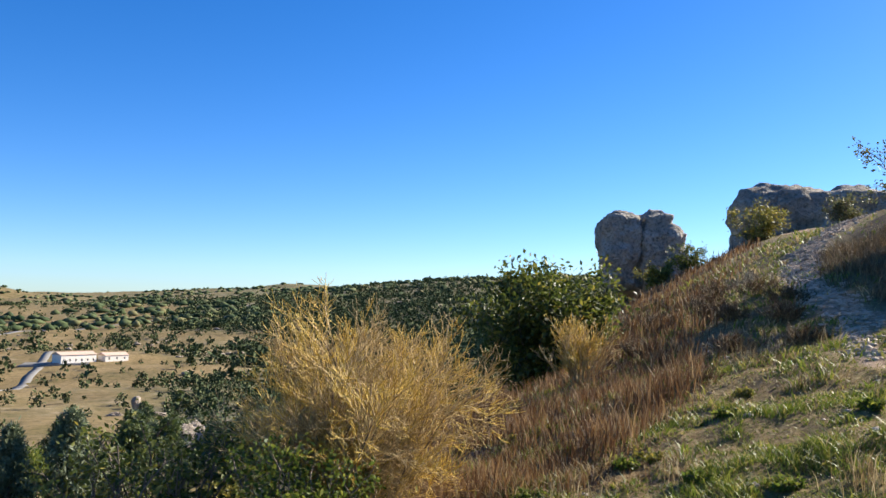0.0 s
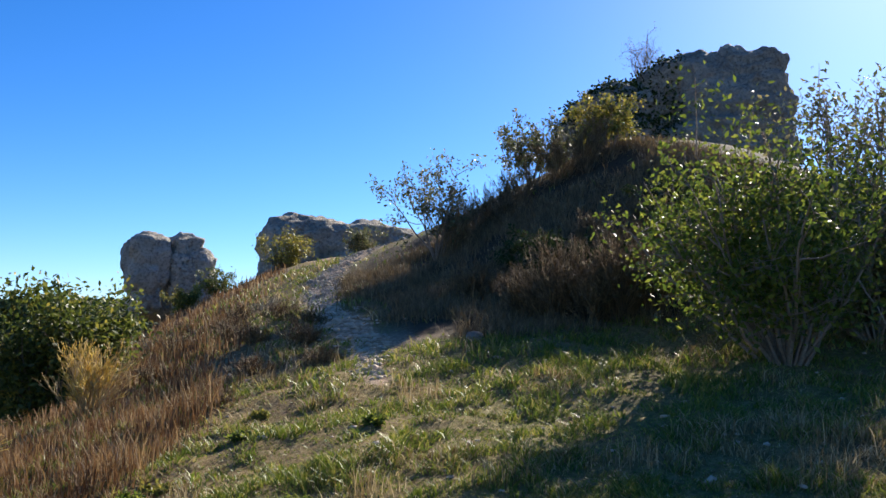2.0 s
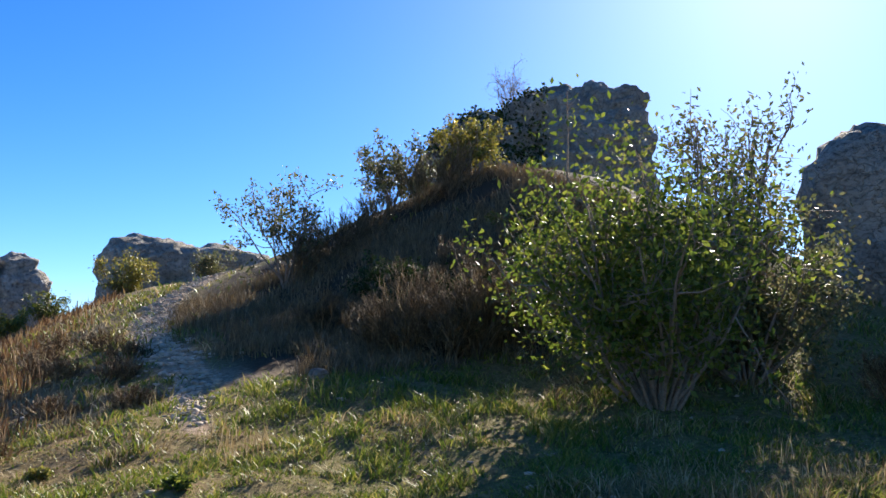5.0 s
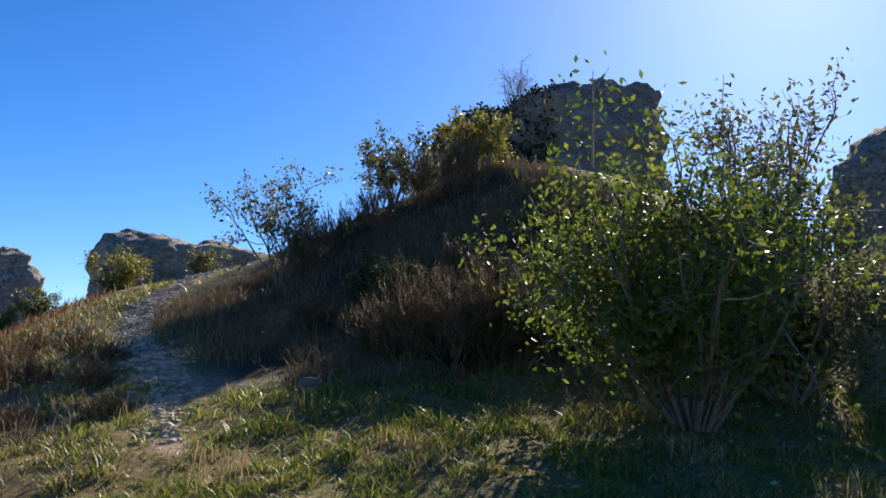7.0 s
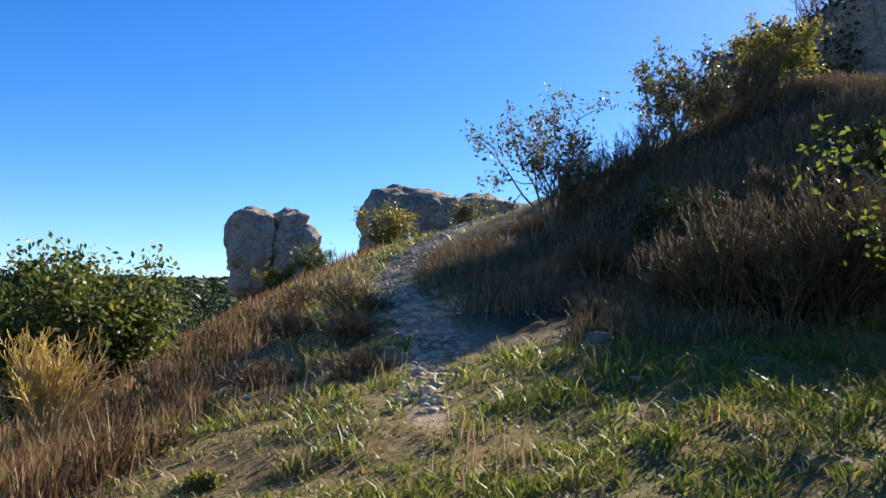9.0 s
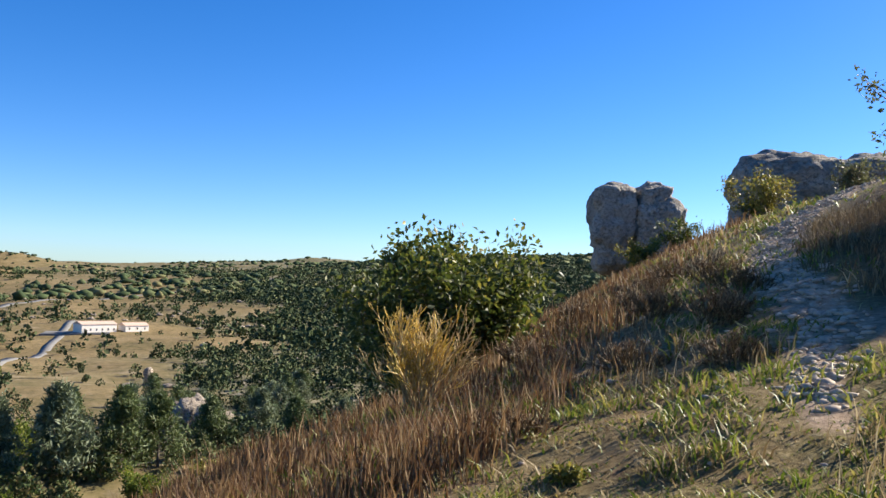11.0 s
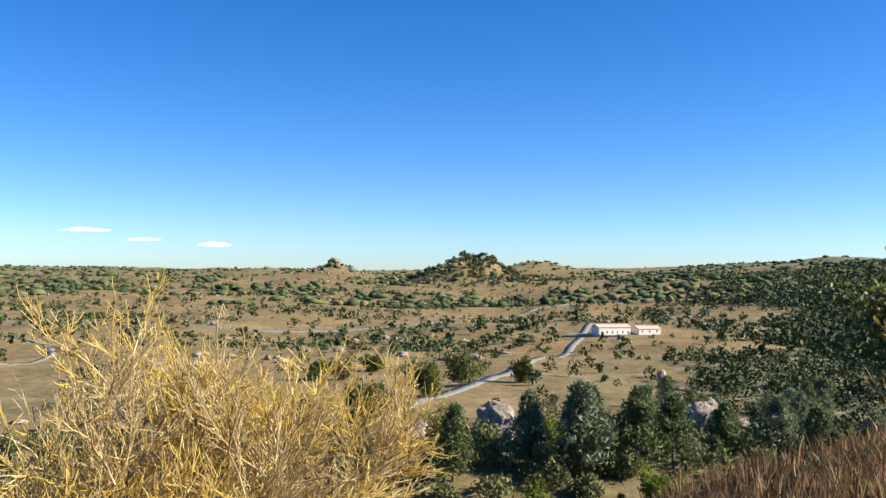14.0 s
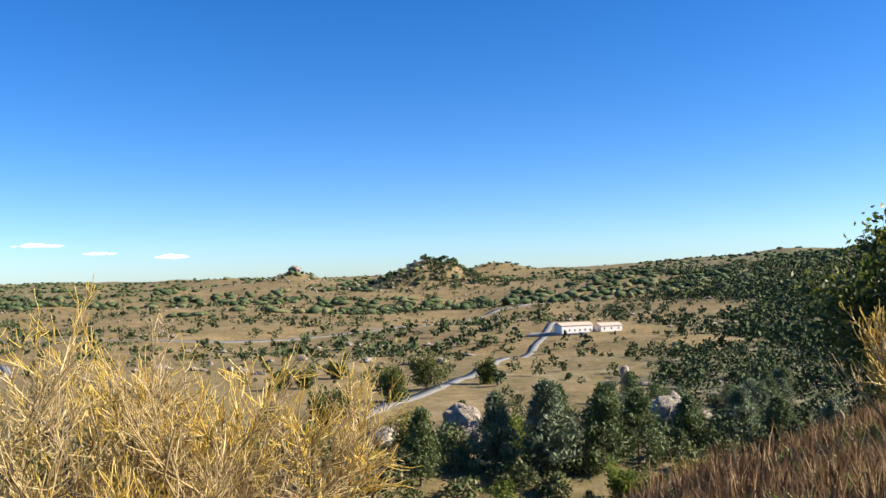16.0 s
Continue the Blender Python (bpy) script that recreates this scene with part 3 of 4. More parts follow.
for k, (hx, hy, hw) in enumerate([(2.0, 6.65, 0.35), (2.15, 5.7, 0.3), (1.75, 6.5, 0.3), (1.0, 8.9, 0.4), (2.9, 7.4, 0.3), (1.4, 7.6, 0.3), (3.4, 8.3, 0.25), (2.6, 5.2, 0.25), (0.9, 6.1, 0.35), (2.3, 9.8, 0.4), (1.6, 11.5, 0.45), (3.9, 6.6, 0.22)]):
    shrub("low_herb", hx, hy, 0.11, hw, 14, 500, 0.04, LEAF_LIGHT if k % 3 else LEAF_YELLOW, "low leafy green herb clump in the dry grass", "plant", seed=260 + k, start=0.05, sink=0.01)

# ---- grass ----


def blades(name, xy, tall, wide, mat, label, rs, lean=0.45):
    n = len(xy)
    x, y = xy[:, 0], xy[:, 1]
    base = np.stack([x, y, height(x, y) - 0.01], -1)
    a = rs.uniform(0, 2 * math.pi, n)
    side = np.stack([np.cos(a), np.sin(a), np.zeros(n)], -1) * (wide * 0.5)[:, None]
    b = rs.uniform(0, 2 * math.pi, n)
    bend = np.stack([np.cos(b), np.sin(b), np.zeros(n)], -1) * (tall * lean * rs.uniform(0.2, 1.4, n))[:, None]
    up = np.zeros((n, 3))
    up[:, 2] = tall
    mid = base + up * 0.55 + bend * 0.3
    v = np.stack([base - side, base + side, mid + side * 0.8, mid - side * 0.8, base + up * 0.95 + bend], 1)
    i = np.arange(n)[:, None] * 5
    f = np.concatenate([np.concatenate([i + p, i + q, i + r], 1) for p, q, r in ((0, 1, 2), (0, 2, 3), (3, 2, 4))])
    return tagged(mesh_object(name, v.reshape(-1, 3), f, mat), label, "grass", kind="stuff")


def scatter(rs, n, r0, r1, a0=-82, a1=75):
    r = r0 * (r1 / r0) ** rs.uniform(0, 1, n)
    a = np.radians(rs.uniform(a0, a1, n))
    return np.stack([1.8 - r * np.sin(a), 0.8 + r * np.cos(a)], -1), r


def tufted(rs, xy, spread, per):
    xy = np.repeat(xy, per, axis=0)
    return xy + rs.normal(size=xy.shape) * np.repeat(spread, per)[:, None]


def build_grass():
    rs = np.random.default_rng(11)

    def dist(x, y):
        return np.hypot(x - 1.8, y - 0.8)

    # short green and straw turf
    for nm, mat, n, thr, lab in (("green_grass", GRASS_GREEN, 42000, 0.0, "short green turf in patches on the terrace"),
                                 ("dry_grass", GRASS_DRY, 24000, 0.0, "short straw-coloured dry turf")):
        xy, r = scatter(rs, n, 2.2, 26)
        x, y = xy[:, 0], xy[:, 1]
        d = crest_x(y) - x
        g = fbm(x / 0.9, y / 0.9, 9.1, 3) + 0.5 * fbm(x / 3, y / 3, 4.4, 2) - 0.10 * np.clip(d, -2, 4)
        bare = fbm(x / 0.55, y / 0.55, 15.5, 3)
        ok = ((g > -0.55) if nm == "green_grass" else (g < 0.0)) & (bare > -0.8)
        ok &= (trail(x, y) < 0.3) & (d < 6) & ((y < bank_foot(x) + 0.3) | (d > -0.9) | (rs.uniform(size=n) < 0.12))
        if nm == "green_grass":
            ok &= ~((y > 10.2) & (d < -2) & (rs.uniform(size=n) < 0.6))
        xy, r = xy[ok], r[ok]
        xy = tufted(rs, xy, 0.035 + 0.012 * r, 9)
        r = dist(xy[:, 0], xy[:, 1])
        m = len(xy)
        clump = np.clip(0.55 + 1.3 * fbm(xy[:, 0] / 0.28, xy[:, 1] / 0.28, 2.7, 3), 0.25, 2.2)
        blades(nm, xy, rs.uniform(0.035, 0.115, m) * clump * (1 + 0.02 * r), (0.0038 + 0.0012 * r) * rs.uniform(0.7, 1.4, m), mat, lab, rs, 1.1)
    # tall brown grass on the falling slope, and tall straw tufts
    xy, r = scatter(rs, 14000, 4, 45, -35, 40)
    x, y = xy[:, 0], xy[:, 1]
    d = crest_x(y) - x
    ok = (r > 5.5) & (d > 1.6 + 1.0 * fbm(x / 2, y / 2, 6.1, 2)) & (d < 14) & (trail(x, y) < 0.2)
    xy, r = xy[ok], r[ok]
    xy = tufted(rs, xy, 0.05 + 0.012 * r, 10)
    r = dist(xy[:, 0], xy[:, 1])
    m = len(xy)
    blades("brown_grass", xy, rs.uniform(0.08, 0.36, m) * np.clip(0.8 + 0.9 * fbm(xy[:, 0] / 0.6, xy[:, 1] / 0.6, 4.4, 3), 0.25, 1.7), (0.003 + 0.0009 * r) * rs.uniform(0.7, 1.4, m), GRASS_BROWN, "tall rusty brown grass on the falling slope", rs, 0.35)
    # dry grass in the shade of the bank
    x = rs.uniform(6.8, 15.5, 9000)
    y = bank_foot(x) + rs.uniform(0.0, 8.5, 9000)
    ok = (trail(x, y) < 0.15) & (crest_x(y) - x < -0.5) & (fbm(x / 0.8, y / 0.8, 3.9, 3) > -0.35)
    xy = tufted(rs, np.stack([x, y], -1)[ok], np.full(ok.sum(), 0.12), 9)
    m = len(xy)
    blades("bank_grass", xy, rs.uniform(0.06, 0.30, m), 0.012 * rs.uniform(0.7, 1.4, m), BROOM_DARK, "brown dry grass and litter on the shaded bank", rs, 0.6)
    xy, r = scatter(rs, 420, 4, 26)
    x, y = xy[:, 0], xy[:, 1]
    ok = (fbm(x / 1.5, y / 1.5, 13.1, 3) > 0.25) & (trail(x, y) < 0.1) & (y < bank_foot(x) + 0.5)
    xy = tufted(rs, xy[ok], np.full(ok.sum(), 0.12), 34)
    r = dist(xy[:, 0], xy[:, 1])
    m = len(xy)
    blades("straw_tuft", xy, rs.uniform(0.08, 0.30, m), (0.0025 + 0.0008 * r), GRASS_DRY, "tall pale straw tufts standing in the turf", rs, 0.35)


build_grass()


def loose_stones():
    rs = np.random.default_rng(21)
    ys = 8.6 + 14 * rs.uniform(0, 1, 1500)
    w = np.interp(ys, [8.4, 9, 11, 16, 30], [0.1, 0.18, 0.33, 0.42, 0.9])
    xs = trail_x(ys) + rs.normal(size=1500) * w * 0.55
    ex, er = scatter(rs, 200, 3, 14, -60, 20)
    xs, ys = np.concatenate([xs, ex[:, 0]]), np.concatenate([ys, ex[:, 1]])
    bm = bmesh.new()
    bmesh.ops.create_icosphere(bm, subdivisions=1, radius=1)
    t = np.array([v.co[:] for v in bm.verts])
    f = np.array([[v.index for v in q.verts] for q in bm.faces])
    bm.free()
    n = len(xs)
    size = 0.02 + 0.035 * rs.uniform(0, 1, n) ** 2.5
    v = t[None] * rs.uniform(0.6, 1.3, (n, len(t), 1)) * size[:, None, None] * np.array([1.2, 1.0, 0.55])
    v = v + np.stack([xs, ys, height(xs, ys) + 0.005], -1)[:, None]
    ff = f[None] + (np.arange(n) * len(t))[:, None, None]
    tagged(mesh_object("path_stones", v.reshape(-1, 3), ff.reshape(-1, 3), PATH_STONE), "loose pale limestone rubble along the path", "stones", kind="stuff")


loose_stones()
rock("pale_stone", [dict(cx=6.9, cy=9.6, cz=float(height(6.9, 9.6)) + 0.05, sx=0.14, sy=0.11, sz=0.10, square=0.4, rough=0.2, seed=40, level=3)],
     LIMESTONE, "single pale limestone lump at the foot of the bank", "stone")

# ---- valley ----


def crowns(name, xs, ys, rad, tall, mat, label, rs, level, rugged=0.35):
    """Many small crowns as one object."""
    bm = bmesh.new()
    bmesh.ops.create_icosphere(bm, subdivisions=level, radius=1)
    t = np.array([v.co[:] for v in bm.verts])
    f = np.array([[v.index for v in q.verts] for q in bm.faces])
    bm.free()
    n = len(xs)
    k = 1 + rugged * rs.normal(size=(n, len(t), 1))
    v = t[None] * k
    taper = 1 - 0.35 * np.clip(v[:, :, 2:3], -1, 1)
    v = np.concatenate([v[:, :, :2] * taper * rad[:, None, None], (v[:, :, 2:3] * 0.5 + 0.42) * tall[:, None, None]], 2)
    v = v + np.stack([xs, ys, height(xs, ys)], -1)[:, None]
    ff = f[None] + (np.arange(n) * len(t))[:, None, None]
    return tagged(mesh_object(name, v.reshape(-1, 3), ff.reshape(-1, 3), mat), label, "woods", kind="stuff")


def leafy_crowns(name, xs, ys, rad, tall, mat, label, rs, per, spray=0.45):
    """Many ragged crowns of leaf sprays as one object."""
    n = len(xs)
    d = rs.normal(size=(n, per, 3))
    d /= np.linalg.norm(d, axis=2, keepdims=True)
    d *= rs.uniform(0.45, 1.0, (n, per, 1)) * (1 + 0.25 * rs.normal(size=(n, 1, 1)))
    top = d[:, :, 2:3]
    at = np.concatenate([d[:, :, :2] * (1 - 0.3 * top) * rad[:, None, None], (top * 0.5 + 0.45) * tall[:, None, None]], 2)
    at = (at + np.stack([xs, ys, height(xs, ys)], -1)[:, None]).reshape(-1, 3)
    size = np.repeat(rad, per)[:, None] * spray
    ob = leaves(name, at, size, mat, None, rs, 0.75, 0.4)
    return tagged(ob, label, "woods", kind="stuff")


ROAD_A = [(-100, 134), (-109, 145), (-124, 194), (-147, 274), (-175, 360), (-216, 480), (-236, 535)]
ROAD_B = [(-640, 300), (-520, 350), (-430, 400), (-400, 470), (-385, 535), (-384, 610), (-392, 725), (-372, 880), (-290, 1000), (-240, 1150)]
ROAD_C = [(-165, 95), (-188, 112), (-221, 122), (-246, 134), (-262, 152), (-318, 206), (-400, 250), (-540, 274), (-700, 300)]


def spline(pts, step):
    pts = np.array(pts, float)
    s = np.concatenate([[0], np.cumsum(np.hypot(*np.diff(pts, axis=0).T))])
    q = np.arange(0, s[-1], step)
    x, y = np.interp(q, s, pts[:, 0]), np.interp(q, s, pts[:, 1])
    for _ in range(6):
        x[1:-1] = (x[:-2] + 2 * x[1:-1] + x[2:]) / 4
        y[1:-1] = (y[:-2] + 2 * y[1:-1] + y[2:]) / 4
    return x, y


def road(name, pts, wide, label):
    x, y = spline(pts, 6)
    for _ in range(20):
        x[1:-1] = (x[:-2] + 2 * x[1:-1] + x[2:]) / 4
        y[1:-1] = (y[:-2] + 2 * y[1:-1] + y[2:]) / 4
    tx, ty = np.gradient(x), np.gradient(y)
    k = np.hypot(tx, ty)
    nx, ny = -ty / k, tx / k
    rows = []
    for o, dz in ((-0.5, -1.0), (-0.5, 0.10), (0.5, 0.10), (0.5, -1.0)):
        X, Y = x + nx * wide * o, y + ny * wide * o
        rows.append(np.stack([X, Y, np.maximum(height(X, Y), height(x, y)) + dz], -1))
    v = np.stack(rows, 1)
    n = len(x)
    i = np.arange(n - 1)[:, None] * 4
    f = np.concatenate([np.concatenate([i + c, i + c + 1, i + c + 5, i + c + 4], 1) for c in range(3)])
    return tagged(mesh_object(name, v.reshape(-1, 3), f, ASPHALT), label, "road", kind="structure")


road("road_1", ROAD_A, 4.6, "pale asphalt country road crossing the valley")
road("road_2", ROAD_B, 8, "wider pale main road in the valley")
road("road_3", ROAD_C, 3.6, "curving pale road at the valley junction")


def clear_of_roads(x, y, gap):
    ok = np.ones(len(x), bool)
    for pts in (ROAD_A, ROAD_B, ROAD_C):
        px, py = spline(pts, 8)
        for a, b in zip(px, py):
            ok &= (x - a) ** 2 + (y - b) ** 2 > gap ** 2
    return ok & (np.hypot(x + 205, y - 478) > 32)


def build_woods():
    rs = np.random.default_rng(31)
    n = 60000
    r = np.sqrt(rs.uniform(70 ** 2, 1700 ** 2, n) * rs.uniform(0.05, 1, n))
    a = np.radians(rs.uniform(-22, 72, n))
    x, y = -r * np.sin(a), r * np.cos(a)
    w = wooded(x, y)
    lone = 0.05 + 0.17 * (fbm(x / 35, y / 35, 5.5, 3) > 0.3)
    p = np.maximum(w * (0.35 + 0.65 * (fbm(x / 45, y / 45, 2.5, 3) > -0.25)), lone)
    p = p * np.where(r < 420, 0.32, 0.8)
    ok = (rs.uniform(size=n) < p) & (r > 75) & clear_of_roads(x, y, 9)
    x, y, r, w = x[ok], y[ok], r[ok], w[ok]
    small = rs.uniform(size=len(x)) > np.clip(w + 0.2, 0, 1)
    rad = rs.uniform(1.4, 3.0, len(x)) * np.where(small, 0.6, 1.0)
    tall = rad * rs.uniform(1.7, 2.8, len(x)) * np.where(small, 0.8, 1.0)
    near = r < 380
    side_x, side_r = rs.uniform(-18, 72, 1100), 52 + 95 * rs.uniform(0, 1, 1100) ** 0.8
    sx, sy = -side_r * np.sin(np.radians(side_x)), side_r * np.cos(np.radians(side_x))
    ok = fbm(sx / 14, sy / 14, 3.5, 3) > -0.05
    sx, sy = sx[ok], sy[ok]
    sr = rs.uniform(0.7, 2.2, len(sx))
    leafy_crowns("valley_scrub", sx, sy, sr, sr * rs.uniform(1.0, 2.2, len(sx)), SCRUB, "mixed green scrub on the valley side", rs, 240, 0.26)
    mid = (r > 215) & near
    near = r <= 215
    leafy_crowns("valley_woods", x[near], y[near], rad[near], tall[near], FOREST, "dark green pine and oak scrub in the valley", rs, 260, 0.26)
    leafy_crowns("middle_woods", x[mid], y[mid], rad[mid], tall[mid], FOREST, "dark green scrub woods across the valley floor", rs, 90, 0.42)
    near = near | mid
    leafy_crowns("far_woods", x[~near], y[~near], rad[~near] * 1.2, tall[~near], FOREST, "distant dark green woods", rs, 22, 0.85)
    n = 9000
    r = rs.uniform(900, 4200, n)
    a = np.radians(rs.uniform(-22, 72, n))
    x, y = -r * np.sin(a), r * np.cos(a)
    ok = fbm(x / 300, y / 300, 8.5, 3) > -0.1
    x, y = x[ok], y[ok]
    m = len(x)
    crowns("ridge_woods", x, y, rs.uniform(4, 10, m), rs.uniform(4, 8, m), FOREST, "woods on the far plateau and ridges", rs, 1, 0.3)
    # trees over the crown and the shaded side of the rocky hill
    n = 900
    x, y = rs.normal(-775, 62, n), rs.normal(1255, 60, n)
    up = np.hypot((x + 792) / 74, (y - 1275) / 95)
    ok = (x > -800 + 30 * fbm(x / 25, y / 25, 1.1, 3)) | (up > 0.9) | (up < 0.28)
    ok &= fbm(x / 18, y / 18, 6.6, 3) > -0.35
    x, y = x[ok], y[ok]
    m = len(x)
    leafy_crowns("hill_woods", x, y, rs.uniform(2.0, 4.5, m), rs.uniform(3, 6, m), FOREST, "dark scrub oak over a rocky hill", rs, 30, 0.7)
    # pale boulders
    n = 1500
    r = np.sqrt(rs.uniform(100 ** 2, 1500 ** 2, n) * rs.uniform(0.03, 1, n))
    a = np.radians(rs.uniform(-15, 70, n))
    x, y = -r * np.sin(a), r * np.cos(a)
    hx, hy = rs.normal(-805, 60, 200), rs.normal(1225, 60, 200)
    gx, gy = rs.normal(-1170, 90, 120), rs.normal(1350, 60, 120)
    keep = (fbm(x / 60, y / 60, 12.5, 3) > 0.2) & clear_of_roads(x, y, 9)
    x, y = np.concatenate([x[keep], hx, gx]), np.concatenate([y[keep], hy, gy])
    m = len(x)
    k = np.concatenate([np.ones(keep.sum()), np.full(320, 1.5)])
    crowns("valley_boulders", x, y, k * rs.uniform(0.8, 2.6, m), k * rs.uniform(0.8, 2.4, m), FAR_ROCK, "pale limestone boulders strewn through the scrub", rs, 2, 0.25)


FAR_ROCK = rock_material("far_limestone", (0.26, 0.21, 0.165), (0.48, 0.41, 0.33), 0.3)
build_woods()


def pine(x, y, tall, wide, seed, mat=PINE, m=7000, label="bushy dark green pine on the valley side"):
    """A conifer: one trunk, whorls of drooping boughs and needle sprays."""
    rs = np.random.default_rng(500 + seed)
    root = tagged(new("pine_tree"), label, "tree", "pines below the slope")
    root.location = (x, y, float(height(x, y)) - 0.2)
    hs = np.linspace(0, 1, 9)
    line = np.stack([rs.normal(size=9) * 0.05, rs.normal(size=9) * 0.05, hs * tall], -1)
    tr = 0.022 * tall * (1.05 - hs)
    tubes("trunk", line[:-1], line[1:], tr[:-1], tr[1:], BARK, root, 7)
    n = 110
    t = rs.uniform(0.08, 0.98, n)
    a = rs.uniform(0, 2 * math.pi, n)
    reach = 1.6 * wide * (1.05 - t) ** 0.9 * rs.uniform(0.6, 1.15, n)
    p = np.stack([np.zeros(n), np.zeros(n), t * tall], -1)
    d = np.stack([np.cos(a), np.sin(a), 0.25 + 0.5 * t], -1)
    d /= np.linalg.norm(d, axis=1, keepdims=True)
    b = grow(rs, p, d, reach, 4, 0.12, 0.03)
    k = b.shape[1] - 1
    tubes("bough_tier", b[:, :-1].reshape(-1, 3), b[:, 1:].reshape(-1, 3), 0.005 * tall, 0.003 * tall, BARK, root)
    pick = rs.integers(0, n, m)
    f = rs.uniform(0.25, 1, m) * k
    i = np.minimum(f.astype(int), k - 1)
    f = (f - i)[:, None]
    at = b[pick, i] * (1 - f) + b[pick, i + 1] * f + rs.normal(size=(m, 3)) * 0.03 * tall
    leaves("needle_spray", at, 0.07 * tall, mat, root, rs, 0.26, 0.7)
    return root


for k, (px, py, ph, pw) in enumerate([(-41, 99, 10.5, 3.4), (-36, 104, 9.5, 3.6), (-33, 108, 8.5, 3.2), (-47, 97, 9.0, 2.6), (-52, 88, 8.5, 2.2), (-57, 79, 5.6, 2.4),
                                      (-44, 128, 9, 3), (-52, 126, 9, 3), (-29, 116, 7.5, 3.0), (-26, 131, 8, 3.0), (-20, 126, 7, 3.0), (-60, 140, 8, 3), (-12, 118, 7, 2.8)]):
    pine(px, py, ph, pw, k, PINE if k % 3 else PINE_GREY)
belt = np.random.default_rng(88)
for k in range(30):
    a, d = radians(belt.uniform(9, 19)), belt.uniform(150, 215)
    pine(-d * math.sin(a), d * math.cos(a), belt.uniform(4.5, 8), belt.uniform(2.4, 3.6), 40 + k, PINE if k % 3 else PINE_GREY, 2600, "dark green pine in a belt below the slope")
for k, (px, py, ph, pw) in enumerate([(-122, 184, 9, 5.5), (-133, 216, 10, 5), (-103, 134, 7, 4), (-165, 190, 5, 3.5), (-161, 195, 6, 4), (-190, 247, 6, 4), (-123, 233, 7, 4.5), (-112, 150, 5, 3)]):
    shrub("field_tree", px, py, ph, pw, 16, 3500, 0.7, LEAF_DARK, "round green broadleaf tree standing in the dry field", "tree", seed=200 + k, start=0.1)
for k, (px, py, ph, pw) in enumerate([(-62, 100, 6, 3.5), (-48, 104, 5.5, 3.2), (-72, 92, 5, 3), (-30, 95, 4.5, 3), (-24, 100, 4, 3), (-39, 84, 4.5, 2.5), (-15, 92, 4, 3), (-84, 60, 5, 4)]):
    shrub("valley_bush", px, py, ph, pw, 16, 3500, 0.42, LEAF_LIGHT if k % 2 else LEAF_YELLOW, "leafy bush on the rocky valley side", "bush", seed=230 + k, start=0.1)


def outcrop(x, y, w, h, seed, label="weathered pale limestone outcrop among the pines"):
    z = float(height(x, y))
    rock("valley_outcrop", [
        dict(cx=x, cy=y, cz=z + 0.3 * h, sx=w, sy=w * 0.7, sz=h, turn=seed * 40, square=0.4, rough=0.26, seed=seed, level=4),
        dict(cx=x + w * 0.8, cy=y - 0.5, cz=z + 0.15 * h, sx=w * 0.6, sy=w * 0.6, sz=h * 0.7, turn=seed * 25, square=0.35, rough=0.28, seed=seed + 1, level=4)],
        FAR_ROCK, label, "rock")


outcrop(-43, 152, 6.5, 5.0, 70)
outcrop(-66, 121, 3.6, 5.5, 72)
outcrop(-60, 117, 4.0, 3.4, 74)
outcrop(-76, 113, 4.0, 2.6, 76)
outcrop(-84, 246, 1.7, 4.4, 78, "single upright limestone pinnacle among scrub")
rock("hilltop_rock", [dict(cx=-1179, cy=1360, cz=float(height(-1179, 1360)) + 2, sx=14, sy=10, sz=9, square=0.4, rough=0.3, seed=81, level=4)],
     FAR_ROCK, "ruin-like limestone rock crowning a distant hill")


# ---- buildings ----
def box(bm, x0, x1, y0, y1, z0, z1):
    m = Matrix.Translation(((x0 + x1) / 2, (y0 + y1) / 2, (z0 + z1) / 2)) @ Matrix.Diagonal((x1 - x0, y1 - y0, z1 - z0, 1))
    bmesh.ops.create_cube(bm, size=1, matrix=m)


def house(x, y, length, depth, eaves, ridge, turn, label, openings):
    root = tagged(new("house"), label, "house")
    root.matrix_basis = pose(x, y, float(height(x, y)) - 0.5, 0, 0, turn)
    bm = bmesh.new()
    box(bm, -length / 2, length / 2, -depth / 2, depth / 2, 0, eaves)
    part("wall", bm, RENDER_WALL, root)
    bm = bmesh.new()
    o = 0.4
    pts = [(-length / 2 - o, -depth / 2 - o, eaves), (-length / 2 - o, depth / 2 + o, eaves), (-length / 2 - o, 0, ridge),
           (length / 2 + o, -depth / 2 - o, eaves), (length / 2 + o, depth / 2 + o, eaves), (length / 2 + o, 0, ridge)]
    v = [bm.verts.new(p) for p in pts]
    for q in ((0, 3, 5, 2), (1, 2, 5, 4), (0, 2, 1), (3, 4, 5), (0, 1, 4, 3)):
        bm.faces.new([v[k] for k in q])
    part("roof", bm, ROOF_TILE, root)
    for k in range(openings):
        u = -length / 2 + (k + 0.5) * length / openings
        bm = bmesh.new()
        box(bm, u - 0.4, u + 0.4, -depth / 2 - 0.06, -depth / 2 + 0.05, 1.4, 2.6)
        part("window", bm, DARK_PANE, root)
    return root


house(-198, 478, 20, 10, 4.8, 6.4, 50, "long cream farmhouse with a clay roof beside the road", 6)
house(-182, 492, 14, 8, 3.6, 5.2, 50, "low cream outbuilding with a clay roof", 3)
road("yard", [(-222, 468), (-210, 466), (-196, 470), (-186, 478)], 13, "pale gravel yard in front of the farmhouse")

# ---- overhanging rock beyond the broom ----
px, py = -8.15, 7.7
pz = float(height(px, py))
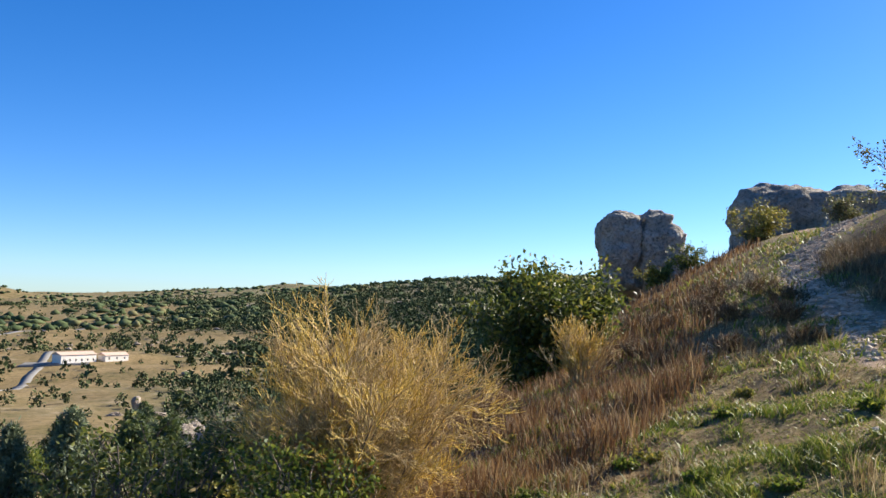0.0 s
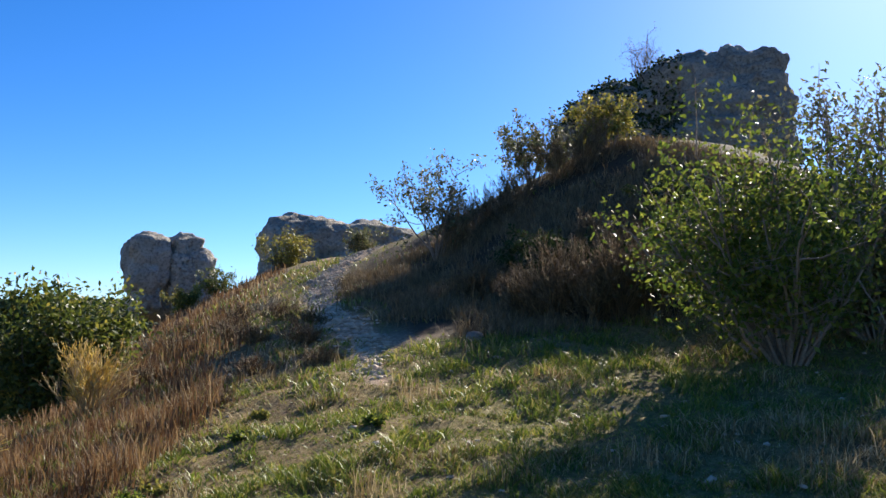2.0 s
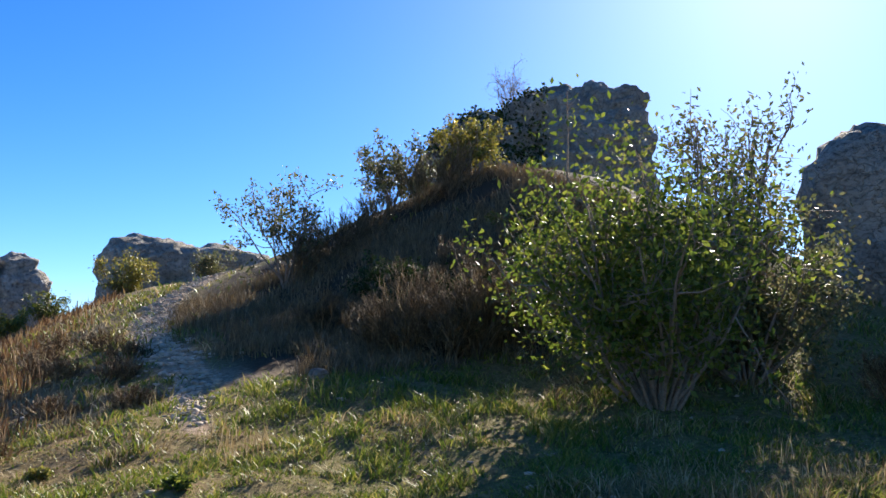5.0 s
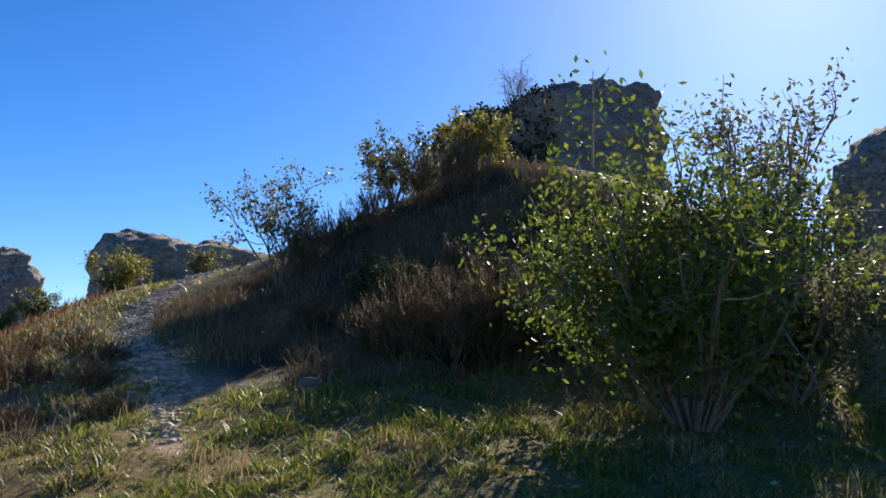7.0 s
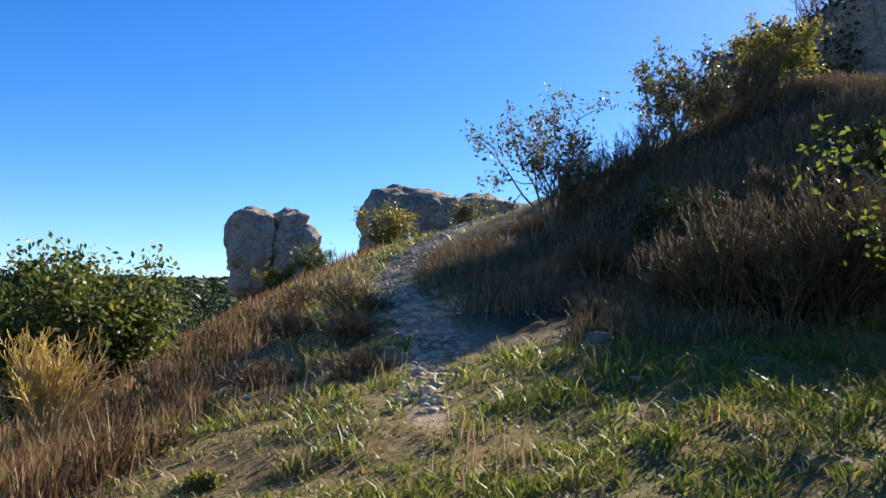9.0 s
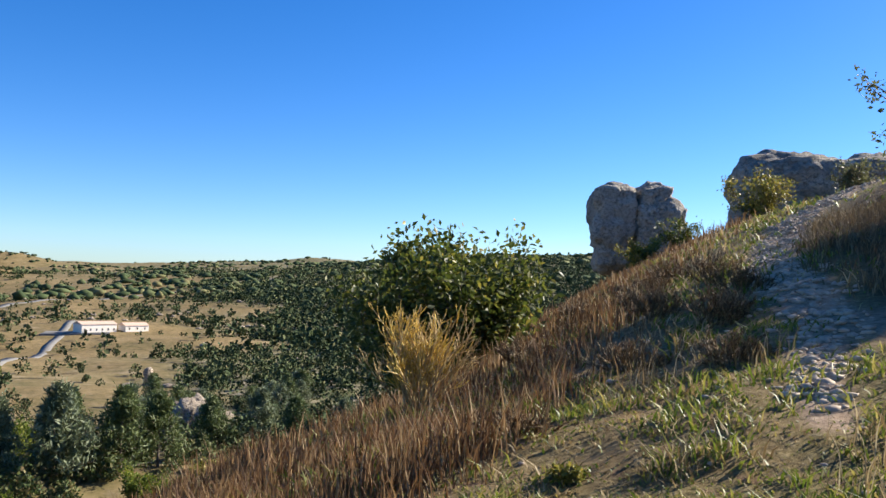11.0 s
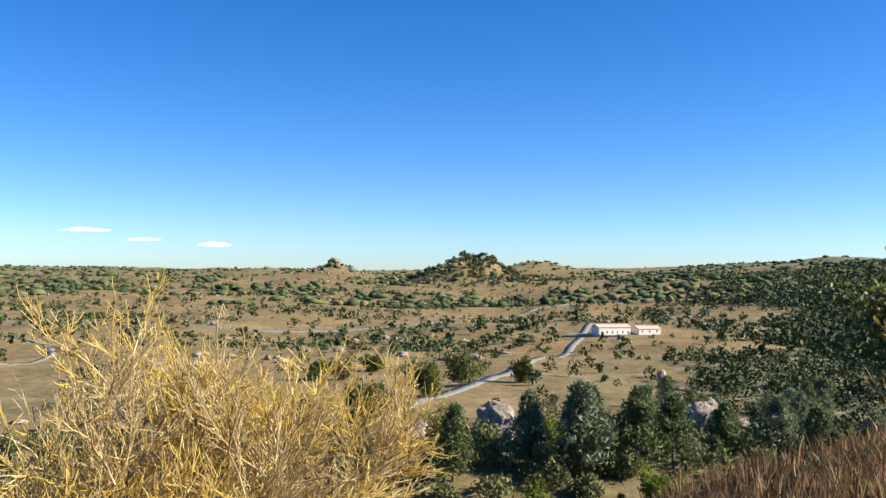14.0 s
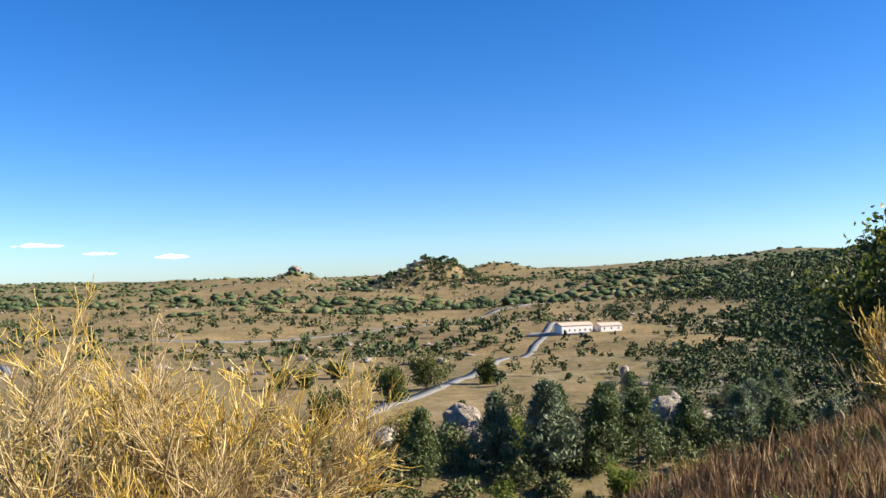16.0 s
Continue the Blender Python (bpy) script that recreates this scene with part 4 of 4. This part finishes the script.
rock("leaning_rock", [
    dict(cx=px, cy=py, cz=2.95, sx=1.15, sy=1.2, sz=0.95, square=0.45, rough=0.16, seed=91),
    dict(cx=px - 0.5, cy=py + 0.2, cz=(pz + 2.6) / 2 - 0.2, sx=0.55, sy=0.7, sz=(2.6 - pz) / 2 + 0.4, square=0.5, rough=0.16, seed=92)],
    CRAG_ROCK, "dark overhanging limestone pillar with a bulging head")


# ---- small fair-weather clouds ----
def cloud(x, y, z, wide, tall, seed):
    rs = np.random.default_rng(700 + seed)
    bm = bmesh.new()
    for _ in range(9):
        u = rs.uniform(-1, 1)
        r = tall * rs.uniform(0.5, 1.0) * (1 - 0.6 * abs(u))
        m = Matrix.Translation((u * wide * 0.5, rs.uniform(-0.2, 0.2) * wide, r * 0.4)) @ Matrix.Diagonal((r * 3.2, r * 2.5, r * 0.8, 1))
        bmesh.ops.create_icosphere(bm, subdivisions=3, radius=1, matrix=m)
    for v in bm.verts:
        n = noise.fractal(v.co / (tall * 1.6), 1, 2, 4)
        v.co += v.co.normalized() * n * tall * 0.35
    for f in bm.faces:
        f.smooth = True
    me = bpy.data.meshes.new("cloud")
    bm.to_mesh(me)
    bm.free()
    me.materials.append(CLOUD)
    ob = new("cloud", me)
    ob.matrix_basis = pose(x, y, z, 0, 0, math.degrees(math.atan2(-x, y)))
    return tagged(ob, "small pale flat cloud low over the plateau", "cloud", "clouds over the plateau", "structure")


def cloud_material():
    m, n, l, b = material("cloud", 1.0, 0.0)
    b.inputs["Base Color"].default_value = (0.85, 0.85, 0.86, 1)
    t = n.new("ShaderNodeBsdfTransparent")
    x = n.new("ShaderNodeMixShader")
    x.inputs[0].default_value = 0.2
    thin = n.new("ShaderNodeBsdfTranslucent")
    thin.inputs["Color"].default_value = (0.9, 0.9, 0.92, 1)
    both = n.new("ShaderNodeAddShader")
    l.new(thin.outputs[0], both.inputs[0])
    l.new(b.outputs[0], both.inputs[1])
    l.new(t.outputs[0], x.inputs[1])
    l.new(both.outputs[0], x.inputs[2])
    l.new(x.outputs[0], n["Material Output"].inputs["Surface"])
    return m


CLOUD = cloud_material()
for k, (bearing, up, wide, tall) in enumerate([(62.5, 3.1, 190, 26), (56.4, 2.35, 190, 14), (52.8, 1.85, 140, 12), (48.6, 1.6, 120, 16)]):
    a = radians(bearing)
    cloud(-4000 * math.sin(a), 4000 * math.cos(a), 4000 * math.tan(radians(up)), wide, tall, k)
